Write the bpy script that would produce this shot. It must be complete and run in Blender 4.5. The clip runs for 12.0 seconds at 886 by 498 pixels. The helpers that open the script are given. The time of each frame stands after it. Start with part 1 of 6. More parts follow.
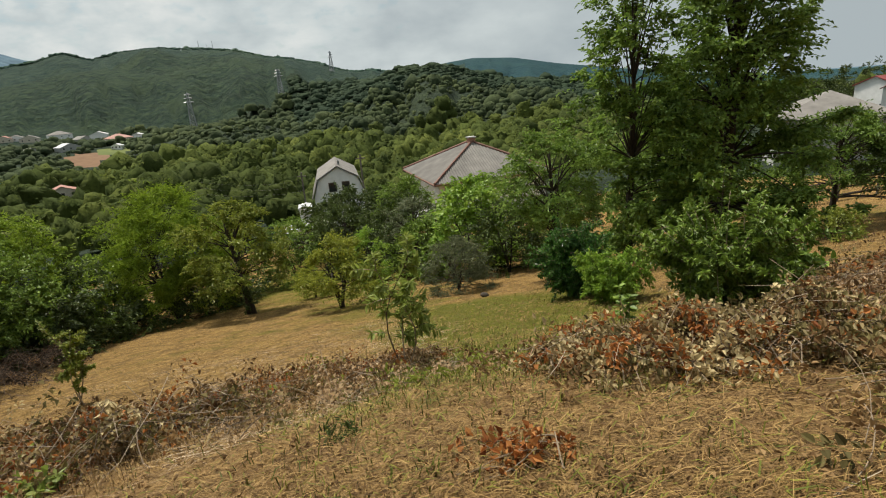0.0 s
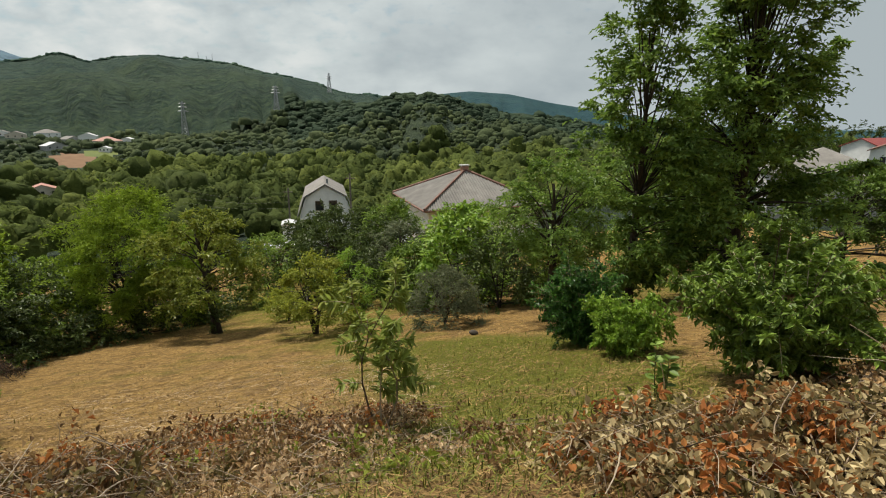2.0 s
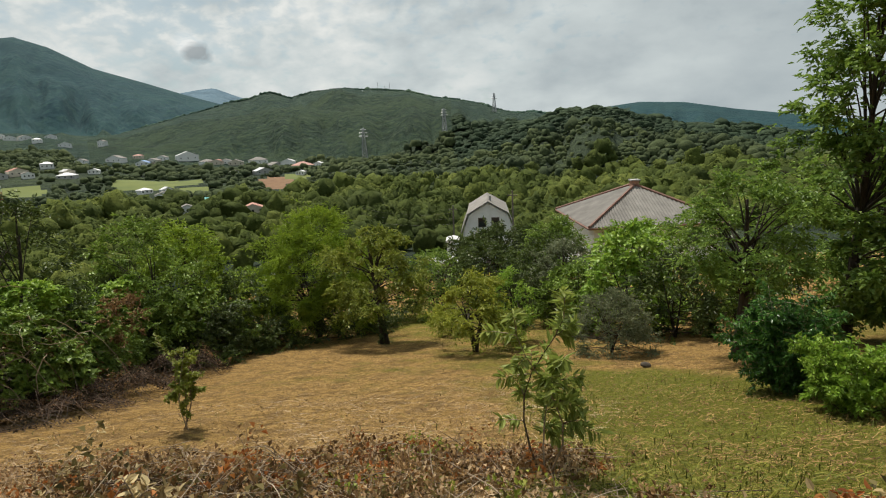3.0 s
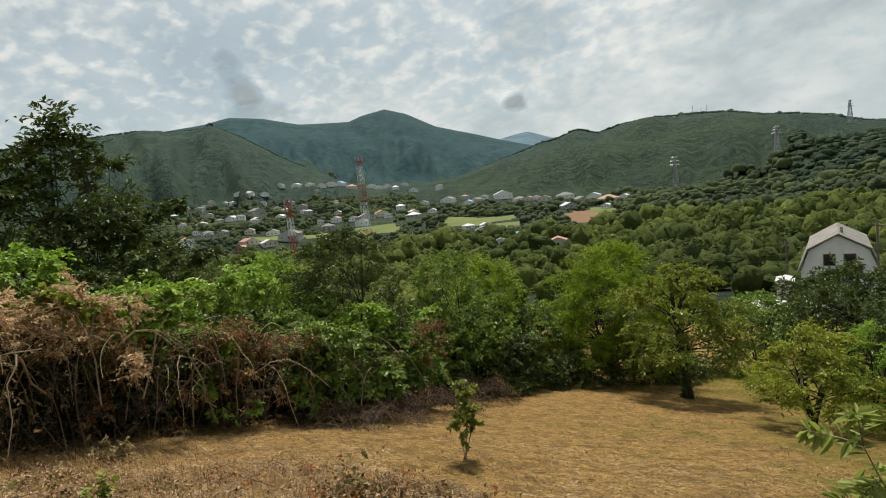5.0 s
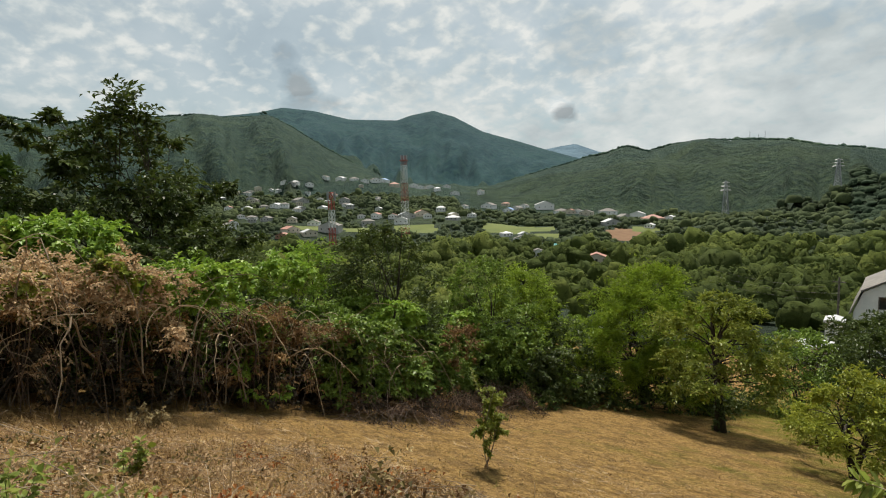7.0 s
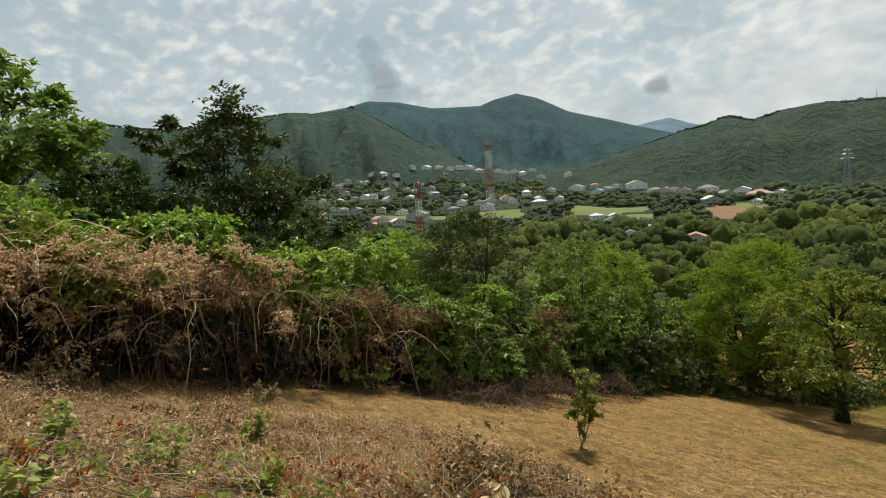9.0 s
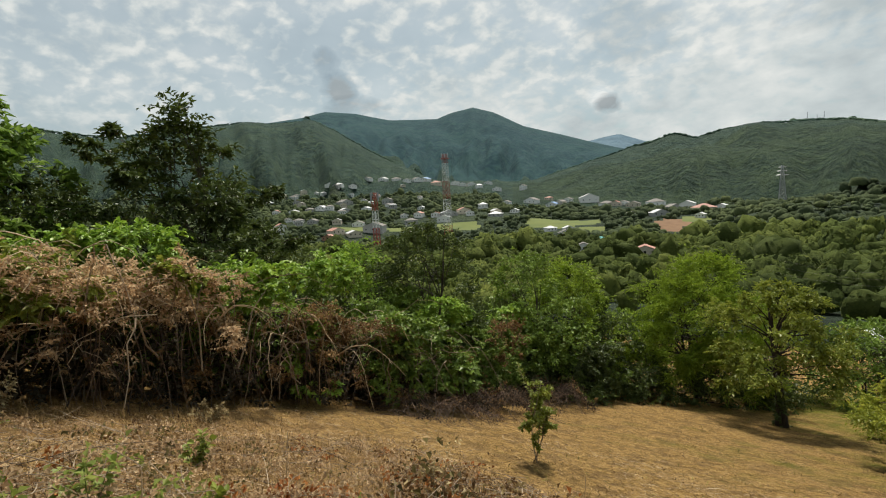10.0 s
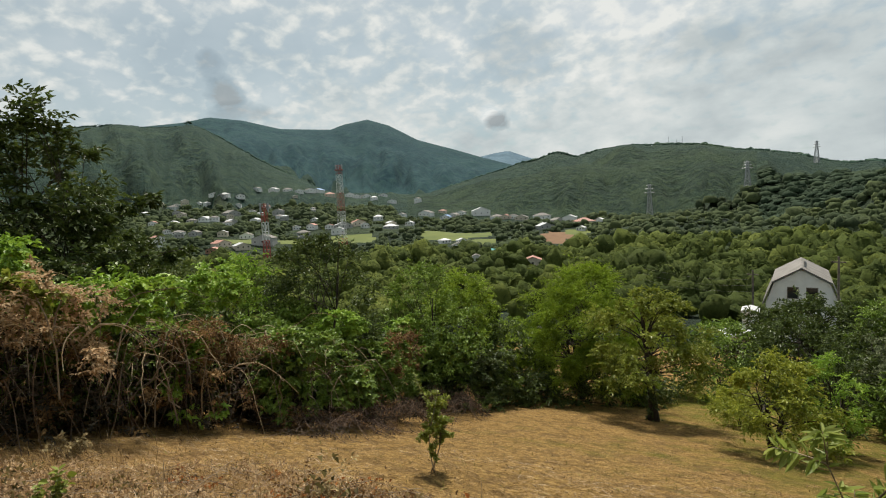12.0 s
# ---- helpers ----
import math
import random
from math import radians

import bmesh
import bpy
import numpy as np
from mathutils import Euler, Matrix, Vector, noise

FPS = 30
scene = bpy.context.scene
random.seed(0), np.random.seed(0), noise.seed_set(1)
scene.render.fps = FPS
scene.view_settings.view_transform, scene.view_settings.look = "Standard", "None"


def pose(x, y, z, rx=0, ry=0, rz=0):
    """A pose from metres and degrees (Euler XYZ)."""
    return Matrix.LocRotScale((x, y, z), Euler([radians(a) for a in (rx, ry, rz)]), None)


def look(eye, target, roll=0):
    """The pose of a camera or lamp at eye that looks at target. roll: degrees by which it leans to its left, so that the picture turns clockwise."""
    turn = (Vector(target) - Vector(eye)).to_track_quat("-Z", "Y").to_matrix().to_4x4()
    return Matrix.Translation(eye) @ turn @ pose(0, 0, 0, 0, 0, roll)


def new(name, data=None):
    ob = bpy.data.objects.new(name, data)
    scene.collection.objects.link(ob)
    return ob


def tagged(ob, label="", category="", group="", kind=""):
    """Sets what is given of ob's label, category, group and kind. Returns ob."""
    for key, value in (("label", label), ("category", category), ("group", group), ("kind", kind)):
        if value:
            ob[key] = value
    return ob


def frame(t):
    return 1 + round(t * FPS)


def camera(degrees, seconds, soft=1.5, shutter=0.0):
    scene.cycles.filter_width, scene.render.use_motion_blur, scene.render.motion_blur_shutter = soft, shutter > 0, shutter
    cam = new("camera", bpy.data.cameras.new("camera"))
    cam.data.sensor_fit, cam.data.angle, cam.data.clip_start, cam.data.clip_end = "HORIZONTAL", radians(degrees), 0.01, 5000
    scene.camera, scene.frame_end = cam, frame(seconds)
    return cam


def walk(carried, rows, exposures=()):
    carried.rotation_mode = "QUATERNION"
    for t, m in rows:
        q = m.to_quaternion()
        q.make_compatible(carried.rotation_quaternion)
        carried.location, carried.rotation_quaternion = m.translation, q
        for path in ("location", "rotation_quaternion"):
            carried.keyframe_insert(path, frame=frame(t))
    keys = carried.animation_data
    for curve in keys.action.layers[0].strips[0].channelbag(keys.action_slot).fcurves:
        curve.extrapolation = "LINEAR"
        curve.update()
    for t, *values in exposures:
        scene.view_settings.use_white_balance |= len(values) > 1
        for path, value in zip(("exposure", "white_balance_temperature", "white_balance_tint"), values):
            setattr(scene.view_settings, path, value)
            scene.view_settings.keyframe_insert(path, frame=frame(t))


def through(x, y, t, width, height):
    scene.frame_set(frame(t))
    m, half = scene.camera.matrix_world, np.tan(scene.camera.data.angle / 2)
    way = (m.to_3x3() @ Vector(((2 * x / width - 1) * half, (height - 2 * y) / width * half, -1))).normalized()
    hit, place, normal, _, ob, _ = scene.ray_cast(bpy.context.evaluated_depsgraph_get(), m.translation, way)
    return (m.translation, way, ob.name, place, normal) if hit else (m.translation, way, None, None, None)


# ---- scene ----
cam = camera(79.64, 12.0, soft=1.1)
walk(cam, [
    (0, look((-0.000, 0.000, 1.600), (-0.000, 9.580, -1.269), -4.78)),
    (0.5, look((-0.030, 0.338, 1.468), (0.759, 9.834, -1.568), -4.06)),
    (1, look((-0.058, 0.715, 1.415), (0.804, 10.243, -1.495), -2.50)),
    (1.5, look((-0.035, 1.093, 1.351), (0.419, 10.750, -1.208), -2.27)),
    (2, look((-0.145, 1.415, 1.240), (0.176, 11.124, -1.131), -0.10)),
    (2.5, look((-0.245, 1.666, 1.234), (-0.889, 11.346, -1.195), -0.18)),
    (3, look((-0.238, 1.841, 1.237), (-2.888, 11.274, -0.764), -2.72)),
    (3.5, look((-0.292, 1.984, 1.283), (-5.157, 10.696, 0.627), -2.57)),
    (3.7, look((-0.348, 2.052, 1.301), (-5.987, 10.308, 1.150), -2.01)),
    (5.3, look((-0.212, 2.590, 1.220), (-7.821, 9.005, 0.243), -7.06)),
    (5.5, look((-0.230, 2.550, 1.222), (-8.087, 8.692, 0.484), -6.82)),
    (6, look((-0.229, 2.482, 1.237), (-8.467, 8.128, 0.734), -3.84)),
    (6.5, look((-0.262, 2.478, 1.233), (-8.216, 8.491, 0.481), -0.91)),
    (6.7, look((-0.269, 2.487, 1.237), (-8.031, 8.737, 0.407), -0.90)),
    (8.3, look((-0.205, 2.430, 1.204), (-8.698, 7.633, 0.306), -3.75)),
    (8.5, look((-0.209, 2.421, 1.203), (-8.825, 7.421, 0.333), -3.80)),
    (9, look((-0.194, 2.399, 1.193), (-8.884, 7.237, 0.154), -3.65)),
    (9.5, look((-0.212, 2.436, 1.200), (-8.792, 7.443, 0.051), -3.55)),
    (10, look((-0.213, 2.463, 1.203), (-8.491, 8.007, 0.339), -3.21)),
    (10.5, look((-0.276, 2.507, 1.209), (-7.861, 8.999, 0.641), -2.86)),
    (11, look((-0.294, 2.533, 1.179), (-7.206, 9.740, 0.646), -2.86)),
    (11.5, look((-0.280, 2.523, 1.171), (-7.149, 9.764, 0.546), -2.88)),
    (12, look((-0.265, 2.487, 1.161), (-7.299, 9.557, 0.429), -2.61)),
])
scene.view_settings.exposure = 0.03

# ---- world and sun ----
SUN_AZ, SUN_EL = 40.0, 60.0        # degrees: left of +y, above the horizon


def heading(az, el=0.0):
    a, e = radians(az), radians(el)
    return Vector((-math.sin(a) * math.cos(e), math.cos(a) * math.cos(e), math.sin(e)))


world = bpy.data.worlds.new("sky")
scene.world = world
world.use_nodes = True
wt = world.node_tree
wt.nodes.clear()


def wnode(kind, **inputs):
    n = wt.nodes.new(kind)
    for k, v in inputs.items():
        n.inputs[k].default_value = v
    return n


def wmath(op, a, b=None, clamp=False):
    n = wt.nodes.new("ShaderNodeMath")
    n.operation, n.use_clamp = op, clamp
    for i, v in enumerate((a, b)):
        if v is None:
            continue
        if isinstance(v, (int, float)):
            n.inputs[i].default_value = v
        else:
            wt.links.new(v, n.inputs[i])
    return n.outputs[0]


def wramp(fac, stops):
    n = wt.nodes.new("ShaderNodeValToRGB")
    while len(n.color_ramp.elements) < len(stops):
        n.color_ramp.elements.new(0.5)
    for e, (p, c) in zip(n.color_ramp.elements, stops):
        e.position, e.color = p, (*c, 1)
    wt.links.new(fac, n.inputs[0])
    return n.outputs[0]


sky = wt.nodes.new("ShaderNodeTexSky")
sky.sky_type, sky.sun_disc = "NISHITA", False
sky.sun_elevation, sky.sun_rotation = radians(SUN_EL), radians(-SUN_AZ)
sky.air_density, sky.dust_density, sky.ozone_density = 1.0, 1.5, 3.0
coords = wt.nodes.new("ShaderNodeTexCoord")
split = wt.nodes.new("ShaderNodeSeparateXYZ")
wt.links.new(coords.outputs["Generated"], split.inputs[0])
dx, dy, dz = split.outputs
lift = wmath("ADD", wmath("MAXIMUM", dz, 0.0), 0.42)
plane = wt.nodes.new("ShaderNodeCombineXYZ")
wt.links.new(wmath("DIVIDE", dx, lift), plane.inputs[0])
wt.links.new(wmath("DIVIDE", dy, lift), plane.inputs[1])


def wnoise(scale, detail, rough, distort=0.0, vec=plane.outputs[0]):
    n = wnode("ShaderNodeTexNoise", Scale=scale, Detail=detail, Roughness=rough, Distortion=distort)
    wt.links.new(vec, n.inputs["Vector"])
    return n.outputs["Fac"]


puffs = wnoise(18.0, 8.0, 0.5, 0.2)
banks = wnoise(1.7, 3.0, 0.5)
# scattered puffs to the left of the valley, a closed deck to its right, a pale veil over the horizon
closing = wmath("MULTIPLY", wmath("ADD", dx, 0.78), 0.20)
veil = wmath("MULTIPLY", wmath("MAXIMUM", wmath("SUBTRACT", 0.25, dz), 0.0), 0.8)
cover = wmath("ADD", wmath("ADD", puffs, wmath("MULTIPLY", banks, 0.45)), wmath("ADD", closing, veil))
mask = wramp(cover, [(0.67, (0.62, 0.62, 0.62)), (0.88, (1, 1, 1))])
to_sun = heading(SUN_AZ - 12, 24)
facing = wmath("ADD", wmath("MULTIPLY", dx, to_sun.x), wmath("ADD", wmath("MULTIPLY", dy, to_sun.y), wmath("MULTIPLY", dz, to_sun.z)))
glow = wmath("MULTIPLY", wmath("POWER", wmath("MAXIMUM", facing, 0.0), 12.0), 0.07)
crisp = wmath("MULTIPLY", wmath("MAXIMUM", wmath("SUBTRACT", puffs, 0.5), 0.0), wmath("SUBTRACT", 0.55, wmath("MAXIMUM", wmath("ADD", dx, 0.55), 0.0)))
deck = wmath("MULTIPLY", wmath("SUBTRACT", wnoise(3.0, 6.0, 0.52), 0.5), wmath("MULTIPLY", wmath("SUBTRACT", 1.0, wmath("ABSOLUTE", wmath("ADD", dx, 0.45)), True), 0.85))
flatter = wmath("MULTIPLY", wmath("MAXIMUM", wmath("ADD", dx, 0.40), 0.0), -0.17)
crisp = wmath("MULTIPLY", crisp, wmath("MULTIPLY", wmath("SUBTRACT", dz, 0.08), 7.0, True))
shade = wramp(wmath("ADD", wmath("ADD", glow, flatter), wmath("ADD", wmath("ADD", crisp, 0.5), wmath("MULTIPLY", deck, 1.1))),
              [(0.34, (0.40, 0.455, 0.475)), (0.50, (0.575, 0.63, 0.63)), (0.66, (0.78, 0.795, 0.765))])


def lone_cloud(az, el, wide, tall):
    """A small dark cloud of its own, ragged at the edges."""
    d = heading(az, el)
    side = Vector((-d.y, d.x, 0)).normalized()
    u = wmath("ADD", wmath("MULTIPLY", dx, side.x), wmath("MULTIPLY", dy, side.y))
    v = wmath("SUBTRACT", dz, d.z)
    rag = wmath("MULTIPLY", wmath("SUBTRACT", wnoise(13.0, 6.0, 0.55, 0.4), 0.5), 2.1)
    q = wmath("ADD", wmath("POWER", wmath("ABSOLUTE", wmath("DIVIDE", u, wide)), 2.0), wmath("POWER", wmath("ABSOLUTE", wmath("DIVIDE", v, tall)), 2.0))
    ahead = wmath("ADD", wmath("MULTIPLY", dx, d.x), wmath("MULTIPLY", dy, d.y))
    return wmath("MULTIPLY", wramp(wmath("ADD", q, rag), [(0.10, (1, 1, 1)), (1.05, (0, 0, 0))]), wmath("GREATER_THAN", ahead, 0.3))


SMOKE, GREY, LIT = (0.27, 0.31, 0.33, 1), (0.40, 0.46, 0.475, 1), (0.84, 0.86, 0.84, 1)
for az_c, el_c, wide_c, tall_c, tone, full in ((36.5, 15.5, 0.085, 0.065, GREY, 0.55), (18.9, 14.5, 0.09, 0.035, GREY, 0.6),
                                               (67.2, 14.6, 0.026, 0.028, SMOKE, 0.8), (66.0, 12.4, 0.034, 0.035, SMOKE, 0.75), (64.6, 10.4, 0.060, 0.020, SMOKE, 0.6),
                                               (39.3, 9.8, 0.026, 0.020, LIT, 0.8), (38.5, 9.0, 0.026, 0.018, SMOKE, 0.8)):
    darken = wt.nodes.new("ShaderNodeMix")
    darken.data_type = "RGBA"
    wt.links.new(wmath("MULTIPLY", lone_cloud(az_c, el_c, wide_c, tall_c), full), darken.inputs[0])
    wt.links.new(shade, darken.inputs[6])
    darken.inputs[7].default_value = tone
    shade = darken.outputs[2]
    mask = wmath("MAXIMUM", mask, wmath("MULTIPLY", darken.inputs[0].links[0].from_socket, 1.25), True)
clear_bg = wnode("ShaderNodeBackground", Strength=0.075)
haze = wt.nodes.new("ShaderNodeMix")
haze.data_type, haze.blend_type = "RGBA", "MULTIPLY"
haze.inputs[0].default_value, haze.inputs[7].default_value = 1.0, (1.05, 1.16, 1.02, 1)
wt.links.new(sky.outputs[0], haze.inputs[6])
wt.links.new(haze.outputs[2], clear_bg.inputs[0])
cloud_bg = wnode("ShaderNodeBackground", Strength=1.0)
wt.links.new(shade, cloud_bg.inputs[0])
mix = wt.nodes.new("ShaderNodeMixShader")
wt.links.new(mask, mix.inputs[0])
wt.links.new(clear_bg.outputs[0], mix.inputs[1])
wt.links.new(cloud_bg.outputs[0], mix.inputs[2])
wout = wt.nodes.new("ShaderNodeOutputWorld")
wt.links.new(mix.outputs[0], wout.inputs[0])

sun = new("sun", bpy.data.lights.new("sun", "SUN"))
sun.data.energy, sun.data.angle, sun.data.color = 5.7, radians(7), (1.0, 0.94, 0.84)
sun.matrix_world = look(heading(SUN_AZ, SUN_EL) * 50, (0, 0, 0))


# ---- materials ----
class Mat:
    """A node material with a principled surface, and short calls for its textures."""

    def __init__(self, name, rough=0.8, metal=0.0, spec=0.3):
        self.m = bpy.data.materials.new(name)
        self.m.use_nodes = True
        self.t = self.m.node_tree
        self.p = self.t.nodes["Principled BSDF"]
        self.out = self.t.nodes["Material Output"]
        self.p.inputs["Roughness"].default_value = rough
        self.p.inputs["Metallic"].default_value = metal
        self.p.inputs["Specular IOR Level"].default_value = spec
        self.c = self.t.nodes.new("ShaderNodeTexCoord").outputs["Object"]

    def put(self, socket, v):
        if hasattr(v, "is_output"):
            self.t.links.new(v, socket)
        elif isinstance(v, tuple) and len(v) == 3 and socket.type == "RGBA":
            socket.default_value = (*v, 1)
        else:
            socket.default_value = v

    def noise(self, scale, detail=4.0, rough=0.55, distort=0.0, stretch=None):
        n = self.t.nodes.new("ShaderNodeTexNoise")
        for k, v in (("Scale", scale), ("Detail", detail), ("Roughness", rough), ("Distortion", distort)):
            n.inputs[k].default_value = v
        vec = self.c
        if stretch:
            mp = self.t.nodes.new("ShaderNodeMapping")
            mp.inputs["Scale"].default_value = stretch
            self.t.links.new(self.c, mp.inputs[0])
            vec = mp.outputs[0]
        self.t.links.new(vec, n.inputs["Vector"])
        return n.outputs["Fac"]

    def island(self):
        return self.t.nodes.new("ShaderNodeNewGeometry").outputs["Random Per Island"]

    def own(self):
        return self.t.nodes.new("ShaderNodeObjectInfo").outputs["Random"]

    def ramp(self, fac, *stops):
        n = self.t.nodes.new("ShaderNodeValToRGB")
        while len(n.color_ramp.elements) < len(stops):
            n.color_ramp.elements.new(0.5)
        for e, (p, c) in zip(n.color_ramp.elements, stops):
            e.position, e.color = p, (*((c,) * 3 if isinstance(c, (int, float)) else c), 1)
        self.t.links.new(fac, n.inputs[0])
        return n.outputs[0]

    def mix(self, fac, a, b, mode="MIX"):
        n = self.t.nodes.new("ShaderNodeMix")
        n.data_type, n.blend_type = "RGBA", mode
        for i, v in ((0, fac), (6, a), (7, b)):
            self.put(n.inputs[i], v)
        return n.outputs[2]

    def math(self, op, a, b=0.0):
        n = self.t.nodes.new("ShaderNodeMath")
        n.operation = op
        self.put(n.inputs[0], a)
        self.put(n.inputs[1], b)
        return n.outputs[0]

    def colour(self, v):
        self.put(self.p.inputs["Base Color"], v)
        return self

    def bump(self, height, strength=0.5, distance=0.02):
        n = self.t.nodes.new("ShaderNodeBump")
        n.inputs["Strength"].default_value, n.inputs["Distance"].default_value = strength, distance
        self.t.links.new(height, n.inputs["Height"])
        self.t.links.new(n.outputs[0], self.p.inputs["Normal"])
        return self

    def leafy(self, through=0.35):
        """Lets part of the light through a thin leaf."""
        tr = self.t.nodes.new("ShaderNodeBsdfTranslucent")
        mx = self.t.nodes.new("ShaderNodeMixShader")
        mx.inputs[0].default_value = through
        src = self.p.inputs["Base Color"].links
        if src:
            self.t.links.new(src[0].from_socket, tr.inputs[0])
        self.t.links.new(self.p.outputs[0], mx.inputs[1])
        self.t.links.new(tr.outputs[0], mx.inputs[2])
        self.t.links.new(mx.outputs[0], self.out.inputs[0])
        return self


def blend(a, b, t):
    return tuple(p + (q - p) * t for p, q in zip(a, b))


def leaf_material(name, dark, mid, light, rough=0.5, through=0.22, odd=None, vary=0.45):
    """Leaves of one plant: close in colour, leaf by leaf and spray by spray. vary: how far they differ."""
    k = Mat(name, rough, 0, 0.35)
    low, high = blend(mid, dark, vary), blend(mid, light, vary)
    col = k.ramp(k.island(), (0.0, low), (0.5, mid), (0.93, high), *([(0.98, odd)] if odd else []))
    sprays = k.noise(0.9, 3.0, 0.6)
    col = k.mix(k.ramp(sprays, (0.50, 0.0), (0.66, 0.6)), col, high)
    col = k.mix(k.ramp(sprays, (0.34, 0.6), (0.50, 0.0)), col, low)
    k.colour(col)
    return k.leafy(through).m


def bark_material(name, a, b):
    k = Mat(name, 0.9)
    n = k.noise(14, 6, 0.65, 0.4, (1, 1, 0.25))
    k.colour(k.ramp(n, (0.3, a), (0.7, b)))
    return k.bump(n, 0.9, 0.03).m


def stalk_material(name, *cols):
    k = Mat(name, 0.75)
    step = 1.0 / max(1, len(cols) - 1)
    k.colour(k.ramp(k.island(), *[(i * step, c) for i, c in enumerate(cols)]))
    return k.m


def plain_material(name, a, b, scale=3.0, rough=0.8, metal=0.0, relief=0.2):
    k = Mat(name, rough, metal)
    n = k.noise(scale, 6, 0.6)
    fine = k.noise(scale * 14, 4, 0.6)
    k.colour(k.mix(k.math("MULTIPLY", fine, 0.35), k.ramp(n, (0.3, a), (0.7, b)), a))
    return k.bump(fine, relief, 0.01).m


M = {}
M["leaf_fruit"] = leaf_material("fruit_tree_leaves", (0.045, 0.066, 0.010), (0.205, 0.245, 0.030), (0.380, 0.410, 0.075), odd=(0.360, 0.360, 0.080), through=0.30)
M["leaf_yellow"] = leaf_material("yellowing_leaves", (0.042, 0.068, 0.009), (0.245, 0.280, 0.030), (0.44, 0.44, 0.065), odd=(0.460, 0.460, 0.062), through=0.30)
M["leaf_bright"] = leaf_material("bright_leaves", (0.050, 0.095, 0.010), (0.210, 0.350, 0.034), (0.440, 0.520, 0.095), through=0.30)
M["leaf_willow"] = leaf_material("feathery_leaves", (0.040, 0.069, 0.009), (0.215, 0.305, 0.024), (0.380, 0.490, 0.060), through=0.30)
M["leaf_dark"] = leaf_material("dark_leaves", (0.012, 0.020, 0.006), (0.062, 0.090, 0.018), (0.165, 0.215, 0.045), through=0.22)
M["leaf_big"] = leaf_material("broad_crown_leaves", (0.018, 0.030, 0.007), (0.135, 0.226, 0.035), (0.340, 0.460, 0.085), through=0.38)
M["leaf_grey"] = leaf_material("grey_green_leaves", (0.038, 0.048, 0.022), (0.140, 0.162, 0.080), (0.33, 0.36, 0.20))
M["leaf_drab"] = leaf_material("drying_olive_leaves", (0.050, 0.040, 0.012), (0.140, 0.112, 0.034), (0.29, 0.235, 0.090), 0.8, 0.25, vary=0.85)
M["leaf_shrub"] = leaf_material("shrub_leaves", (0.028, 0.053, 0.008), (0.145, 0.222, 0.028), (0.360, 0.490, 0.085))
M["leaf_laurel"] = leaf_material("glossy_laurel_leaves", (0.009, 0.032, 0.006), (0.054, 0.140, 0.026), (0.251, 0.477, 0.075), rough=0.35)
M["leaf_pale"] = leaf_material("young_sapling_leaves", (0.090, 0.125, 0.022), (0.240, 0.300, 0.055), (0.460, 0.470, 0.160), 0.5, 0.45)
M["leaf_dead"] = leaf_material("dead_brown_leaves", (0.075, 0.038, 0.013), (0.20, 0.112, 0.042), (0.41, 0.265, 0.115), 0.8, 0.2, vary=0.85)
M["leaf_rust"] = leaf_material("rust_red_leaves", (0.140, 0.040, 0.010), (0.360, 0.125, 0.028), (0.460, 0.210, 0.060), 0.8, 0.25, vary=0.85)
M["leaf_cream"] = leaf_material("wilted_pale_leaves", (0.150, 0.100, 0.040), (0.400, 0.305, 0.140), (0.620, 0.510, 0.280), 0.8, 0.25, vary=0.85)
M["leaf_tan"] = leaf_material("dry_tan_leaves", (0.220, 0.135, 0.066), (0.520, 0.355, 0.195), (0.720, 0.550, 0.340), 0.8, 0.35, vary=0.85)
# dead leaves coloured nearly black, for the shade inside the thicket
M["leaf_inner_shade"] = leaf_material("shade_dark_dead_leaves", (0.010, 0.008, 0.004), (0.032, 0.023, 0.011), (0.080, 0.060, 0.026), 0.8, 0.1)
M["bark"] = bark_material("grey_brown_bark", (0.035, 0.028, 0.022), (0.14, 0.115, 0.09))
M["bark_dark"] = bark_material("dark_bark", (0.018, 0.014, 0.011), (0.07, 0.055, 0.042))
M["twig"] = stalk_material("dry_twigs", (0.07, 0.046, 0.030), (0.20, 0.145, 0.092), (0.42, 0.34, 0.24))
M["vine"] = stalk_material("dark_hanging_vines", (0.030, 0.020, 0.014), (0.085, 0.052, 0.034), (0.20, 0.135, 0.085))
M["cane"] = stalk_material("bleached_dry_canes", (0.20, 0.13, 0.072), (0.42, 0.31, 0.185), (0.60, 0.48, 0.32))
M["stem_green"] = stalk_material("green_stems", (0.06, 0.075, 0.02), (0.14, 0.13, 0.05))
M["straw"] = stalk_material("straw", (0.070, 0.037, 0.012), (0.155, 0.088, 0.027), (0.26, 0.155, 0.048), (0.41, 0.265, 0.095))
M["blade"] = stalk_material("green_grass_blades", (0.052, 0.064, 0.006), (0.120, 0.132, 0.011), (0.230, 0.212, 0.032))
M["plaster"] = plain_material("white_plaster", (0.70, 0.70, 0.68), (0.86, 0.86, 0.84), 1.2)
M["plaster_grey"] = plain_material("grey_plaster", (0.33, 0.33, 0.32), (0.48, 0.47, 0.45), 1.0)
M["slate"] = plain_material("weathered_corrugated_sheet", (0.143, 0.133, 0.120), (0.265, 0.248, 0.225), 0.9, 0.85)
M["rust_cap"] = plain_material("rusty_red_ridge_metal", (0.13, 0.062, 0.045), (0.26, 0.14, 0.10), 2.5, 0.7)
M["red_roof"] = plain_material("red_roof_sheet", (0.20, 0.040, 0.036), (0.28, 0.070, 0.060), 1.5, 0.6)
